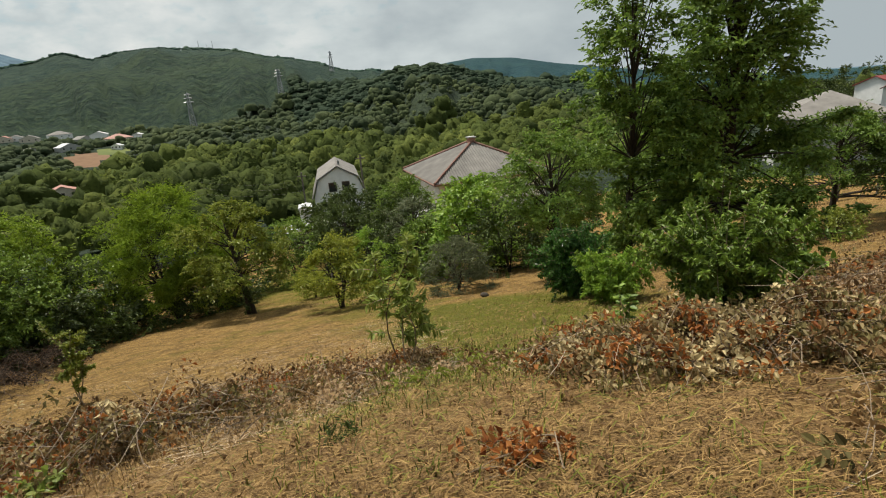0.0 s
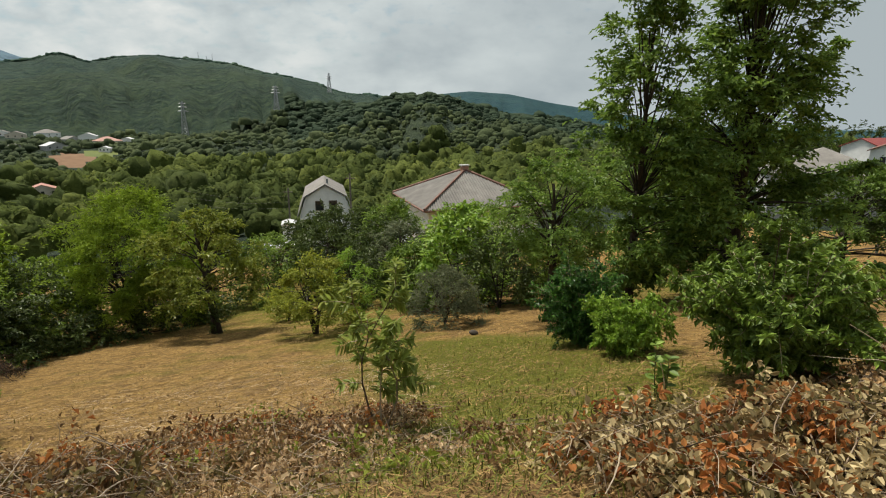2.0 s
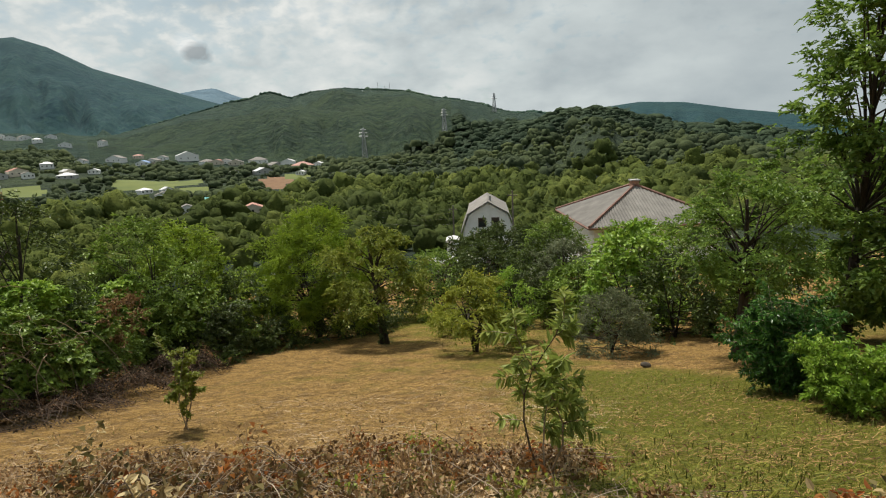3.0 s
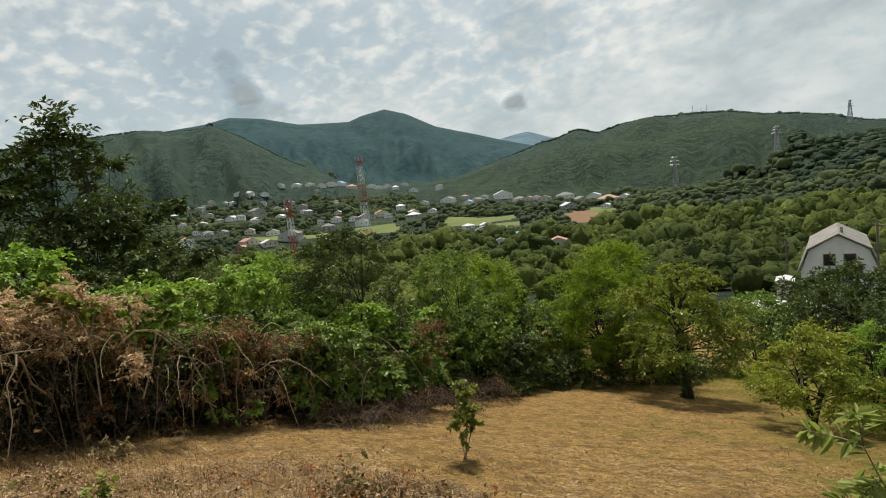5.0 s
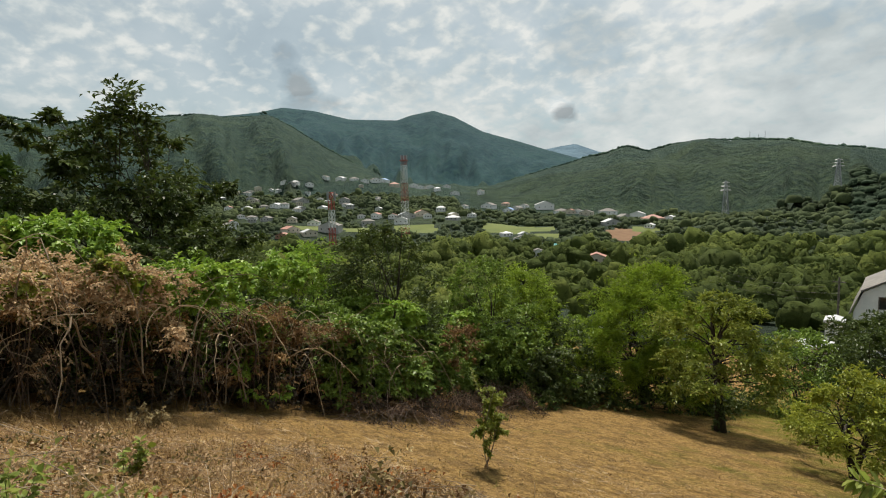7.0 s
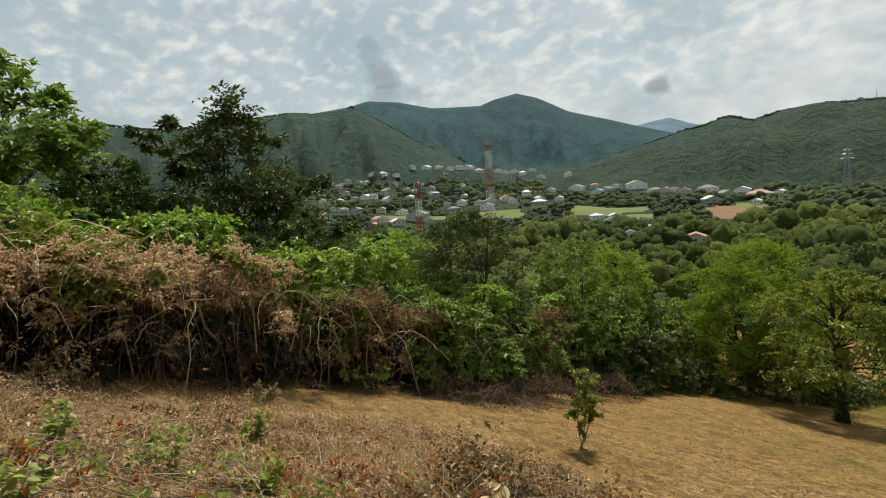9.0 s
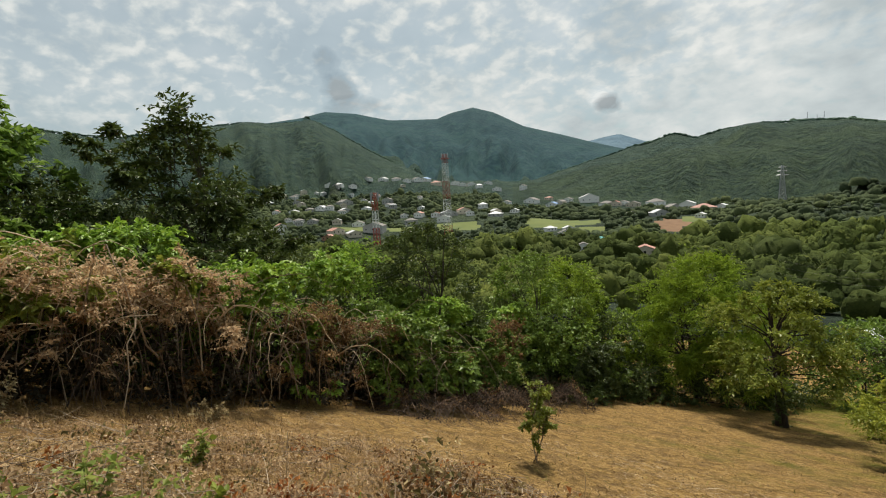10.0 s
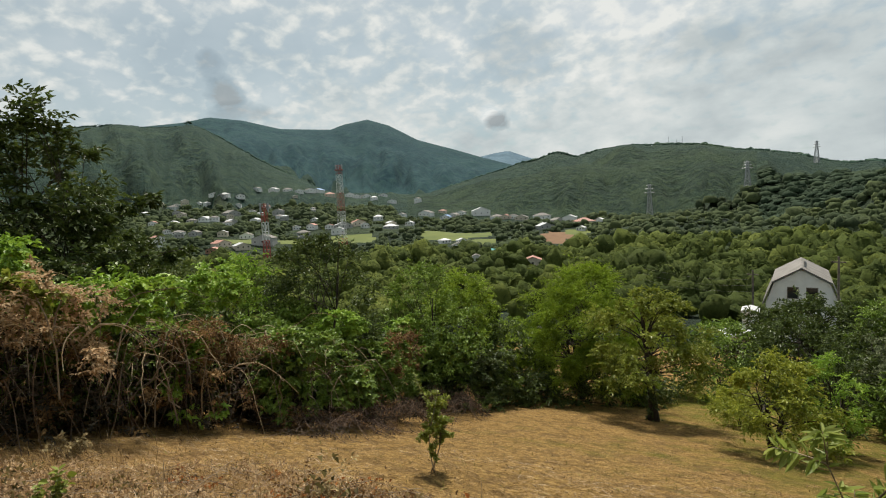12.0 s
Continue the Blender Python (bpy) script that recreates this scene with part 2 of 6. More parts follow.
M["pink_roof"] = plain_material("faded_pink_roof", (0.320, 0.160, 0.120), (0.420, 0.220, 0.170), 0.8, 0.7)
M["teal_roof"] = plain_material("teal_roof_sheet", (0.06, 0.28, 0.25), (0.10, 0.36, 0.33), 0.8, 0.6)
M["blue_roof"] = plain_material("blue_roof_sheet", (0.14, 0.24, 0.42), (0.22, 0.33, 0.52), 0.8, 0.6)
M["white_sheet"] = plain_material("pale_roof_sheet", (0.480, 0.480, 0.480), (0.600, 0.600, 0.600), 0.8, 0.5)
M["tan_wall"] = plain_material("cream_wall", (0.52, 0.46, 0.36), (0.66, 0.60, 0.50), 0.8)
M["brick"] = plain_material("raw_brick_wall", (0.30, 0.15, 0.10), (0.40, 0.24, 0.17), 0.8)
M["wood_grey"] = plain_material("weathered_timber", (0.10, 0.085, 0.07), (0.20, 0.175, 0.15), 6)
M["white_paint"] = plain_material("white_mast_paint", (0.66, 0.66, 0.65), (0.78, 0.78, 0.77), 0.6)
M["red_paint"] = plain_material("red_mast_paint", (0.33, 0.07, 0.055), (0.44, 0.13, 0.10), 0.6)
M["steel"] = plain_material("galvanised_steel", (0.30, 0.31, 0.32), (0.42, 0.43, 0.44), 0.8, 0.5, 0.6)
M["stone"] = plain_material("field_stone", (0.035, 0.028, 0.020), (0.100, 0.080, 0.058), 9)
k = Mat("dark_window_glass", 0.08, 0, 0.5)
k.colour(k.ramp(k.noise(2.0), (0.3, (0.012, 0.014, 0.016)), (0.7, (0.03, 0.033, 0.036))))
M["glass"] = k.m


def woods_material(name, dark, mid, light, scale, relief, distance, broken=0.6):
    """Closed tree canopy: crowns of many greens, the shade between them put into the colour. broken: how dark the
    painted gaps between crowns are.
    """
    k = Mat(name, 0.95, 0, 0.1)
    crowns = k.noise(scale, 8, 0.74, 0.2)
    stands, clumps = k.noise(scale * 0.09, 4, 0.6), k.noise(scale * 0.35, 4, 0.6, 0.4)
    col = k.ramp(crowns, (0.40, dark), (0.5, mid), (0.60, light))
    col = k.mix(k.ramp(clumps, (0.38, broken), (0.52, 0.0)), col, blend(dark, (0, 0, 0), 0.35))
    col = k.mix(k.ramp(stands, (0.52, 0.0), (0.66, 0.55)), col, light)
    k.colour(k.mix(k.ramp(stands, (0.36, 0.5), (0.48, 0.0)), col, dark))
    return k.bump(k.math("ADD", crowns, k.math("MULTIPLY", clumps, 2.0)), relief, distance).m


# very dark green: shade between the valley trees, put into the ground colour
M["woods"] = woods_material("wooded_slope_gap_shade", (0.022, 0.034, 0.022), (0.036, 0.052, 0.030), (0.054, 0.074, 0.036), 0.11, 1.0, 4.0)
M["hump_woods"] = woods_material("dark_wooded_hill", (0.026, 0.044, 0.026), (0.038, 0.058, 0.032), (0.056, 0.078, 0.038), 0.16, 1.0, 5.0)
# base colours turn bluer hill by hill: distance haze painted in
M["slope_woods"] = woods_material("haze_tinted_fold_woods", (0.024, 0.046, 0.032), (0.037, 0.064, 0.040), (0.060, 0.090, 0.046), 0.12, 1.0, 9.0)
M["ridge_woods"] = woods_material("haze_tinted_ridge_woods", (0.028, 0.056, 0.046), (0.040, 0.072, 0.054), (0.064, 0.098, 0.058), 0.10, 1.0, 12.0)
M["far_woods"] = woods_material("haze_tinted_mountain_woods", (0.012, 0.040, 0.050), (0.018, 0.052, 0.060), (0.027, 0.066, 0.064), 0.035, 0.7, 12.0, 0.3)
M["blue_peak"] = woods_material("haze_tinted_blue_mountain", (0.085, 0.140, 0.185), (0.105, 0.165, 0.210), (0.125, 0.190, 0.230), 0.02, 0.5, 25.0)


def canopy_material(name, dark, mid, light, grain=1.1, through=0.08):
    k = Mat(name, 0.95, 0, 0.1)
    col = k.ramp(k.island(), (0.0, blend(mid, dark, 0.5)), (0.5, mid), (1.0, blend(mid, light, 0.6)))
    fine, stands = k.noise(grain, 6, 0.7), k.noise(0.009, 4, 0.6)
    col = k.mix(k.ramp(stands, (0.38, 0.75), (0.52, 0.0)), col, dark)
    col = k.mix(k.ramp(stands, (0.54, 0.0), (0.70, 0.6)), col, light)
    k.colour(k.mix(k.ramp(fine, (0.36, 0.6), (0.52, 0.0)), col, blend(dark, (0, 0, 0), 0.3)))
    return k.bump(fine, 0.8, 0.6).leafy(through).m


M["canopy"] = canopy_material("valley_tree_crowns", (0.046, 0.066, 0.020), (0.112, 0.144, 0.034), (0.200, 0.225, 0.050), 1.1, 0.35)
# bluish base colour holds the haze of the far skyline
M["canopy_hill"] = canopy_material("haze_tinted_ridge_crowns", (0.046, 0.088, 0.070), (0.066, 0.112, 0.082), (0.098, 0.144, 0.084), 0.35)
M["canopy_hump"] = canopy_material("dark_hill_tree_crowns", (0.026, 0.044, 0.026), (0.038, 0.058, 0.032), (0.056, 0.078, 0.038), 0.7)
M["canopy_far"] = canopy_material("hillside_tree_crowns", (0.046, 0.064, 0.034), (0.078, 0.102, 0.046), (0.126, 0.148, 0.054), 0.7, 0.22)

# meadow: mown straw, green regrowth in soft patches, and one patch for tree shade
k = Mat("mown_meadow", 0.95, 0, 0.15)
broad, patchy = k.noise(0.16, 3, 0.5), k.noise(0.9, 5, 0.6)
strands = k.noise(26, 5, 0.7, 1.2)
sweep = k.noise(5.0, 5, 0.65, 0.8, (0.5, 1.6, 1))
straw = k.ramp(strands, (0.30, (0.120, 0.062, 0.019)), (0.48, (0.365, 0.220, 0.068)), (0.64, (0.57, 0.372, 0.132)))
clods = k.noise(7.5, 5, 0.7, 0.5)
straw = k.mix(k.ramp(clods, (0.36, 0.7), (0.50, 0.0)), straw, (0.12, 0.070, 0.024))
straw = k.mix(k.ramp(clods, (0.54, 0.0), (0.68, 0.55)), straw, (0.56, 0.36, 0.13))
straw = k.mix(k.ramp(sweep, (0.36, 0.40), (0.52, 0.0)), straw, (0.11, 0.066, 0.026))
mats = k.noise(2.2, 4, 0.6, 0.6)
straw = k.mix(k.ramp(mats, (0.40, 0.55), (0.50, 0.0)), straw, (0.13, 0.078, 0.032))
green = k.ramp(strands, (0.30, (0.050, 0.058, 0.006)), (0.52, (0.132, 0.146, 0.012)), (0.70, (0.25, 0.240, 0.032)))
sep = k.t.nodes.new("ShaderNodeSeparateXYZ")
k.t.links.new(k.c, sep.inputs[0])


def hill(px, py, rx, ry):
    a = k.math("POWER", k.math("ABSOLUTE", k.math("DIVIDE", k.math("SUBTRACT", sep.outputs[0], px), rx)), 2.0)
    b = k.math("POWER", k.math("ABSOLUTE", k.math("DIVIDE", k.math("SUBTRACT", sep.outputs[1], py), ry)), 2.0)
    return k.math("MAXIMUM", k.math("SUBTRACT", 1.0, k.math("ADD", a, b)), 0.0)


earthy = k.math("MULTIPLY", k.math("ADD", hill(-6.5, 2.5, 6.0, 5.0), hill(1.0, 3.6, 6.0, 3.4)), k.ramp(patchy, (0.3, 0.35), (0.6, 1.0)))
straw = k.mix(k.math("MINIMUM", k.math("MULTIPLY", earthy, 0.55), 0.4), straw, k.ramp(strands, (0.32, (0.10, 0.052, 0.022)), (0.50, (0.30, 0.170, 0.080)), (0.66, (0.54, 0.350, 0.180))))
lush_and_shade = k.math("ADD", hill(1.4, 9.8, 3.2, 5.4), k.math("ADD", k.math("MULTIPLY", hill(-0.6, 4.4, 1.2, 1.3), 0.3), k.math("MULTIPLY", hill(0.5, 6.6, 1.7, 2.6), 0.8)))
lush_and_shade = k.math("ADD", lush_and_shade, k.math("MULTIPLY", hill(-6.0, 30.0, 11.0, 10.0), 0.6))
# olive patch below the fruit trees: their shade put into the grass colour
lush_and_shade = k.math("ADD", lush_and_shade, k.math("MULTIPLY", hill(-3.0, 16.5, 5.5, 7.0), 0.3))
lush_and_shade = k.math("ADD", lush_and_shade, k.math("MULTIPLY", hill(12.0, 24.0, 10.0, 6.5), 0.5))
where = k.math("ADD", k.math("MULTIPLY", lush_and_shade, 0.42), k.math("ADD", k.math("MULTIPLY", patchy, 0.45), k.math("MULTIPLY", broad, 0.4)))
k.colour(k.mix(k.ramp(where, (0.47, 0.0), (0.66, 0.92)), straw, green))
k.bump(k.math("ADD", strands, k.math("ADD", k.math("MULTIPLY", sweep, 1.0), k.math("ADD", k.math("MULTIPLY", mats, 4.0), k.math("MULTIPLY", clods, 2.0)))), 0.9, 0.10)
M["meadow"] = k.m
M["field_green"] = plain_material("bright_grass_field", (0.080, 0.105, 0.024), (0.135, 0.155, 0.036), 0.05, 0.95)
M["field_brown"] = plain_material("ploughed_soil", (0.145, 0.080, 0.042), (0.21, 0.125, 0.066), 0.2, 0.95)


# ---- the lie of the land ----
def smooth(t):
    t = np.clip(t, 0, 1)
    return t * t * (3 - 2 * t)


def hash_noise(x, y, seed=0):
    """Smooth value noise on a unit lattice, -1 to 1."""
    xi, yi = np.floor(x), np.floor(y)
    u, v = smooth(x - xi), smooth(y - yi)

    def h(a, b):
        n = np.sin(a * 127.1 + b * 311.7 + seed * 74.7) * 43758.5453
        return (n - np.floor(n)) * 2 - 1
    return (h(xi, yi) * (1 - u) + h(xi + 1, yi) * u) * (1 - v) + (h(xi, yi + 1) * (1 - u) + h(xi + 1, yi + 1) * u) * v


def near_land(x, y):
    z = 0.305 + 0.1147 * x - 0.3677 * y - 0.0002 * x * x - 0.0014 * x * y + 0.00284 * y * y
    z = z + 0.25 * np.exp(-((x + 0.4) ** 2 + (y - 3.4) ** 2) / 5.0) - 0.30 * np.exp(-(x * x + y * y) / 3.0)
    return z + 0.035 * hash_noise(x * 0.9, y * 0.9, 3) + 0.02 * hash_noise(x * 2.3, y * 2.3, 4)


AZ = np.array([-180, -110, -55, -30, -10, 10, 32, 60, 105, 140, 180.0])
RADII = np.array([30, 60, 100, 200, 300, 400, 600, 900, 1300, 2000, 5000.0])
LAND = {
    "behind": (6, 14, 22, 36, 46, 55, 70, 90, 110, 130, 130),
    "right": (-5.5, -8, -11, -15, -18, -22, -28, -36, -44, -56, -78),
    "houses": (-8, -9.5, -14, -22, -24, -20, -8, 5, 10, 20, 20),
    "valley": (-9, -13, -18, -26, -28, -30, -20, 0, 20, 40, 40),
    "village": (-7, -14, -20, -27, -29, -26, -13, 16, 48, 80, 80),
}
TABLE = np.array([LAND[n] for n in ("behind", "behind", "right", "right", "houses", "valley", "valley", "village", "village", "behind", "behind")], float)


def floor_land(az, r):
    q = np.interp(np.log(np.maximum(r, 30)), np.log(RADII), np.arange(len(RADII)))
    i = np.clip(q.astype(int), 0, len(RADII) - 2)
    s = np.interp(az, AZ, np.arange(len(AZ)))
    j = np.clip(s.astype(int), 0, len(AZ) - 2)
    u, v = q - i, smooth(s - j)
    return (TABLE[j, i] * (1 - v) + TABLE[j + 1, i] * v) * (1 - u) + (TABLE[j, i + 1] * (1 - v) + TABLE[j + 1, i + 1] * v) * u


# ridges: azimuths and the heights of their crests in degrees, distance (at both ends), depth of the near slope
RIDGES = []
RIDGES.append(("mid_left", (50, 55, 58, 61, 64, 67, 69, 73, 76, 79, 87, 93, 105, 125), (-3, 1.4, 3.0, 4.6, 6.3, 8.2, 9.1, 8.8, 9.0, 8.6, 7.5, 8.1, 7.5, 4), 1700, 1700, 800))
RIDGES.append(("mountain", (30, 37, 40, 43, 47, 50, 52.2, 54.6, 56, 61, 64.6, 67.7, 70, 80, 100), (2.5, 4.4, 5.3, 6.3, 7.5, 9.1, 9.75, 9.3, 8.8, 8.9, 9.7, 9.95, 9.4, 8, 5), 3300, 3300, 1500))
RIDGES.append(("blue", (31, 35, 37.4, 39, 41, 44), (4.3, 5.1, 6.0, 5.8, 5.4, 4.8), 4600, 4600, 900))
RIDGES.append(("right_ridge", (0, 4, 6, 7.5, 9.5, 11, 14.3, 16, 18.3, 21.3, 24.9, 28.2, 29.4, 30.5, 31.4, 32.3, 34.2, 36, 38.4, 44, 52), (1.2, 2.1, 2.5, 2.4, 2.9, 3.5, 4.2, 4.4, 5.1, 5.4, 5.6, 5.4, 5.1, 4.8, 5.2, 5.5, 4.9, 4.6, 3.9, 2.4, 0), 850, 1700, 520))
RIDGES.append(("fold", (14, 16.6, 20.1, 22.4, 25.7, 29.6, 32.9, 36.7, 40.3, 44, 48), (-2.4, -1.4, -0.1, 1.4, 3.2, 4.1, 3.8, 3.0, 1.8, 0.2, -2), 900, 1150, 300))
RIDGES.append(("belt", (0, 4.8, 8.3, 13.1, 17.8, 21.4, 27.3, 31, 35), (-7, -5.7, -4.4, -3.1, -1.9, -1.6, -2.7, -4.3, -6), 400, 440, 110))
RIDGES.append(("hump", (-30, -17, -13, -6, -1.3, 2.8, 6.3, 8.7, 13, 20), (-4.2, -2.2, -0.9, 0.85, 2.2, 2.15, 1.15, 0.3, -1.6, -4), 560, 600, 300))
RIDGES.append(("far_right", (-60, -32, -24, -13, -8.7, -4.7, -2.4, 0, 4, 10), (-1.2, -1.0, -0.2, 1.6, 2.5, 2.8, 2.6, 2.3, 1.8, 1.0), 2300, 2300, 900))


def land(x, y):
    r = np.hypot(x, y)
    az = np.degrees(np.arctan2(-x, y))
    fit = np.minimum(r, 34) / np.maximum(r, 1e-6)
    z = near_land(x * fit, y * fit)
    w = smooth((r - 26) / 40)
    f = floor_land(az, r)
    rough = hash_noise(x / 90, y / 90, 5) * 0.6 + hash_noise(x / 33, y / 33, 6) * 0.4
    rough = rough * np.clip((2000 - r) / 700, 0, 1)
    f = f + rough * np.clip((r - 120) / 400, 0, 1) * 7
    for name, azs, els, d0, d1, depth in RIDGES:
        d = np.interp(az, (azs[0], azs[-1]), (d0, d1))
        e = np.interp(az, azs, els)
        top = 1.6 + d * np.tan(np.radians(e))
        gully = 1 + 0.10 * hash_noise(az * 0.7 + d0, r / 260, 7) + 0.06 * hash_noise(az * 1.9, r / 120, 8)
        t = np.clip(1 - np.abs(d - r) / (depth * gully), 0, 1)
        t = np.where(r > d, np.clip(1 - (r - d) / (depth * (0.45 if d0 < 840 or name == "fold" else 1.6)), 0, 1), t)
        h = f + (top - f) * np.power(t, 0.9) * np.where(top > f, 1, 0)
        spur = hash_noise(az * 0.35 + d0, r / 900, 13) + 0.6 * hash_noise(az * 0.9, r / 700, 14) + (0.2 if d0 < 3000 else 0.0) * hash_noise(az * 2.2, r / 300, 15)
        h = h + rough * 5 * np.clip(1 - t, 0, 1) * (t > 0) + spur * (top - f) * (0.12 if d0 < 3000 else 0.06) * 4 * t * (1 - t) * (t < 1) * (r < d)
        inside = smooth((az - azs[0]) / 4 + 0.5) * smooth((azs[-1] - az) / 4 + 0.5)
        f = np.maximum(f, f * (1 - inside) + h * inside)
    return z * (1 - w) + f * w


def land_at(x, y):
    return float(land(np.array([float(x)]), np.array([float(y)]))[0])


def spot(az, el, start=120.0, eye=(-0.2, 2.4, 1.2)):
    """The place where a line of sight from the meadow meets the land."""
    d = heading(az, el)
    s = np.geomspace(start, 4000, 3000)
    x, y, z = eye[0] + d[0] * s, eye[1] + d[1] * s, eye[2] + d[2] * s
    below = np.nonzero(z < land(x, y))[0]
    i = below[0] if len(below) else len(s) - 1
    return float(x[i]), float(y[i]), float(s[i])


# ---- building blocks ----
def mesh_of(name, verts, faces, mats, smooth_faces=False, mat_index=None):
    me = bpy.data.meshes.new(name)
    if isinstance(faces, np.ndarray):
        n = faces.shape[1]
        me.vertices.add(len(verts))
        me.vertices.foreach_set("co", np.asarray(verts, np.float32).ravel())
        me.loops.add(faces.size)
        me.loops.foreach_set("vertex_index", faces.astype(np.int32).ravel())
        me.polygons.add(len(faces))
        me.polygons.foreach_set("loop_start", np.arange(0, faces.size, n, dtype=np.int32))
        me.polygons.foreach_set("loop_total", np.full(len(faces), n, np.int32))
    else:
        me.from_pydata([tuple(v) for v in verts], [], faces)
    for m in mats if isinstance(mats, (list, tuple)) else [mats]:
        me.materials.append(m)
    if mat_index is not None:
        me.polygons.foreach_set("material_index", np.asarray(mat_index, np.int32))
    me.polygons.foreach_set("use_smooth", np.full(len(me.polygons), smooth_faces))
    me.update(calc_edges=True)
    me.validate()
    return me


def part(name, geo, material, parent, label="", smooth_faces=False):
    """One mesh object under a thing or under a part. geo: a bmesh, or vertices and faces."""
    if isinstance(geo, bmesh.types.BMesh):
        me = bpy.data.meshes.new(name)
        geo.to_mesh(me)
        geo.free()
        me.materials.append(material)
        me.polygons.foreach_set("use_smooth", np.full(len(me.polygons), smooth_faces))
    else:
        me = mesh_of(name, geo[0], geo[1], material, smooth_faces)
    ob = new(name, me)
    ob.parent = parent
    if label:
        tagged(ob, label)
    return ob


def thing(name, x, y, z, label, category, group="", kind="", turn=0.0):
    e = new(name)
    e.empty_display_size = 0.2
    e.matrix_world = pose(x, y, z, 0, 0, turn)
    return tagged(e, label, category, group, kind)


TUBES = {}


class Geo:
    """Gathers vertices and triangles."""

    def __init__(self):
        self.v, self.f, self.n = [], [], 0

    def add(self, verts, faces):
        if not isinstance(faces, np.ndarray):
            faces = np.array([(q[0], q[i], q[i + 1]) for q in faces for i in range(1, len(q) - 1)])
        self.v.append(np.asarray(verts, float))
        self.f.append(faces + self.n)
        self.n += len(verts)

    def tube(self, pts, radii, sides=6):
        pts = np.asarray(pts, float)
        n = len(pts)
        tang = np.gradient(pts, axis=0)
        tang /= np.linalg.norm(tang, axis=1)[:, None] + 1e-9
        ref = np.array([0.31, 0.17, 0.93]) if abs(tang[0][2]) < 0.9 else np.array([1.0, 0.1, 0])
        a = np.cross(tang, ref)
        a /= np.linalg.norm(a, axis=1)[:, None] + 1e-9
        b = np.cross(tang, a)
        ang = np.arange(sides) * 2 * np.pi / sides
        ring = (pts[:, None] + np.asarray(radii)[:, None, None] * (np.cos(ang)[None, :, None] * a[:, None] + np.sin(ang)[None, :, None] * b[:, None]))
        if (n, sides) not in TUBES:
            faces = [(i * sides + j, i * sides + (j + 1) % sides, (i + 1) * sides + (j + 1) % sides, (i + 1) * sides + j) for i in range(n - 1) for j in range(sides)]
            faces += [tuple(range(sides))[::-1], tuple((n - 1) * sides + j for j in range(sides))]
            TUBES[n, sides] = np.array([(q[0], q[i], q[i + 1]) for q in faces for i in range(1, len(q) - 1)])
        self.add(ring.reshape(-1, 3), TUBES[n, sides])

    def box(self, x0, x1, y0, y1, z0, z1):
        self.add([(x, y, z) for z in (z0, z1) for y in (y0, y1) for x in (x0, x1)],
                 [(0, 2, 3, 1), (4, 5, 7, 6), (0, 1, 5, 4), (2, 6, 7, 3), (0, 4, 6, 2), (1, 3, 7, 5)])

    def out(self):
        return (np.concatenate(self.v), np.concatenate(self.f)) if self.v else (np.zeros((0, 3)), [])


def unit(v):
    return v / (np.linalg.norm(v, axis=-1, keepdims=True) + 1e-9)


def round_leaves(rng, pos, along, up, length, width=0.5, fold=0.14):
    """Oval pointed leaves with a midrib fold and a drooping tip: four triangles each."""
    n = len(pos)
    d = unit(along)
    s = unit(np.cross(d, up) + 1e-6)
    u = np.cross(s, d)
    L = (length * rng.uniform(0.6, 1.25, n))[:, None]
    w = L * width * 0.5 * rng.uniform(0.8, 1.2, n)[:, None]
    curl = L * rng.normal(0, 0.12, n)[:, None]
    a, c = pos + d * L * 0.28 + u * L * fold * 0.8, pos + d * L * 0.68 + u * (L * fold * 0.6 - curl * 0.5)
    verts = np.stack([pos, a + s * w, c + s * w * 0.85, pos + d * L - u * curl, c - s * w * 0.85, a - s * w], 1).reshape(-1, 3)
    i = np.arange(n)[:, None] * 6
    faces = np.concatenate([i + np.array([q]) for q in ([0, 1, 2], [0, 2, 3], [0, 3, 4], [0, 4, 5])])
    return verts, faces


def leaves(rng, pos, along, up, length, width=0.45, fold=0.18):
    """Pointed leaves, folded along the midrib: two triangles each."""
    n = len(pos)
    d = unit(along)
    s = unit(np.cross(d, up) + 1e-6)
    u = np.cross(s, d)
    L = (length * rng.uniform(0.6, 1.25, n))[:, None]
    mid = pos + d * L * 0.45 + u * L * fold
    verts = np.stack([pos, mid + s * L * width * 0.5, pos + d * L - u * L * 0.06, mid - s * L * width * 0.5], 1).reshape(-1, 3)
    i = np.arange(n)[:, None] * 4
    faces = np.concatenate([i + np.array([[0, 1, 2]]), i + np.array([[0, 2, 3]])])
    return verts, faces


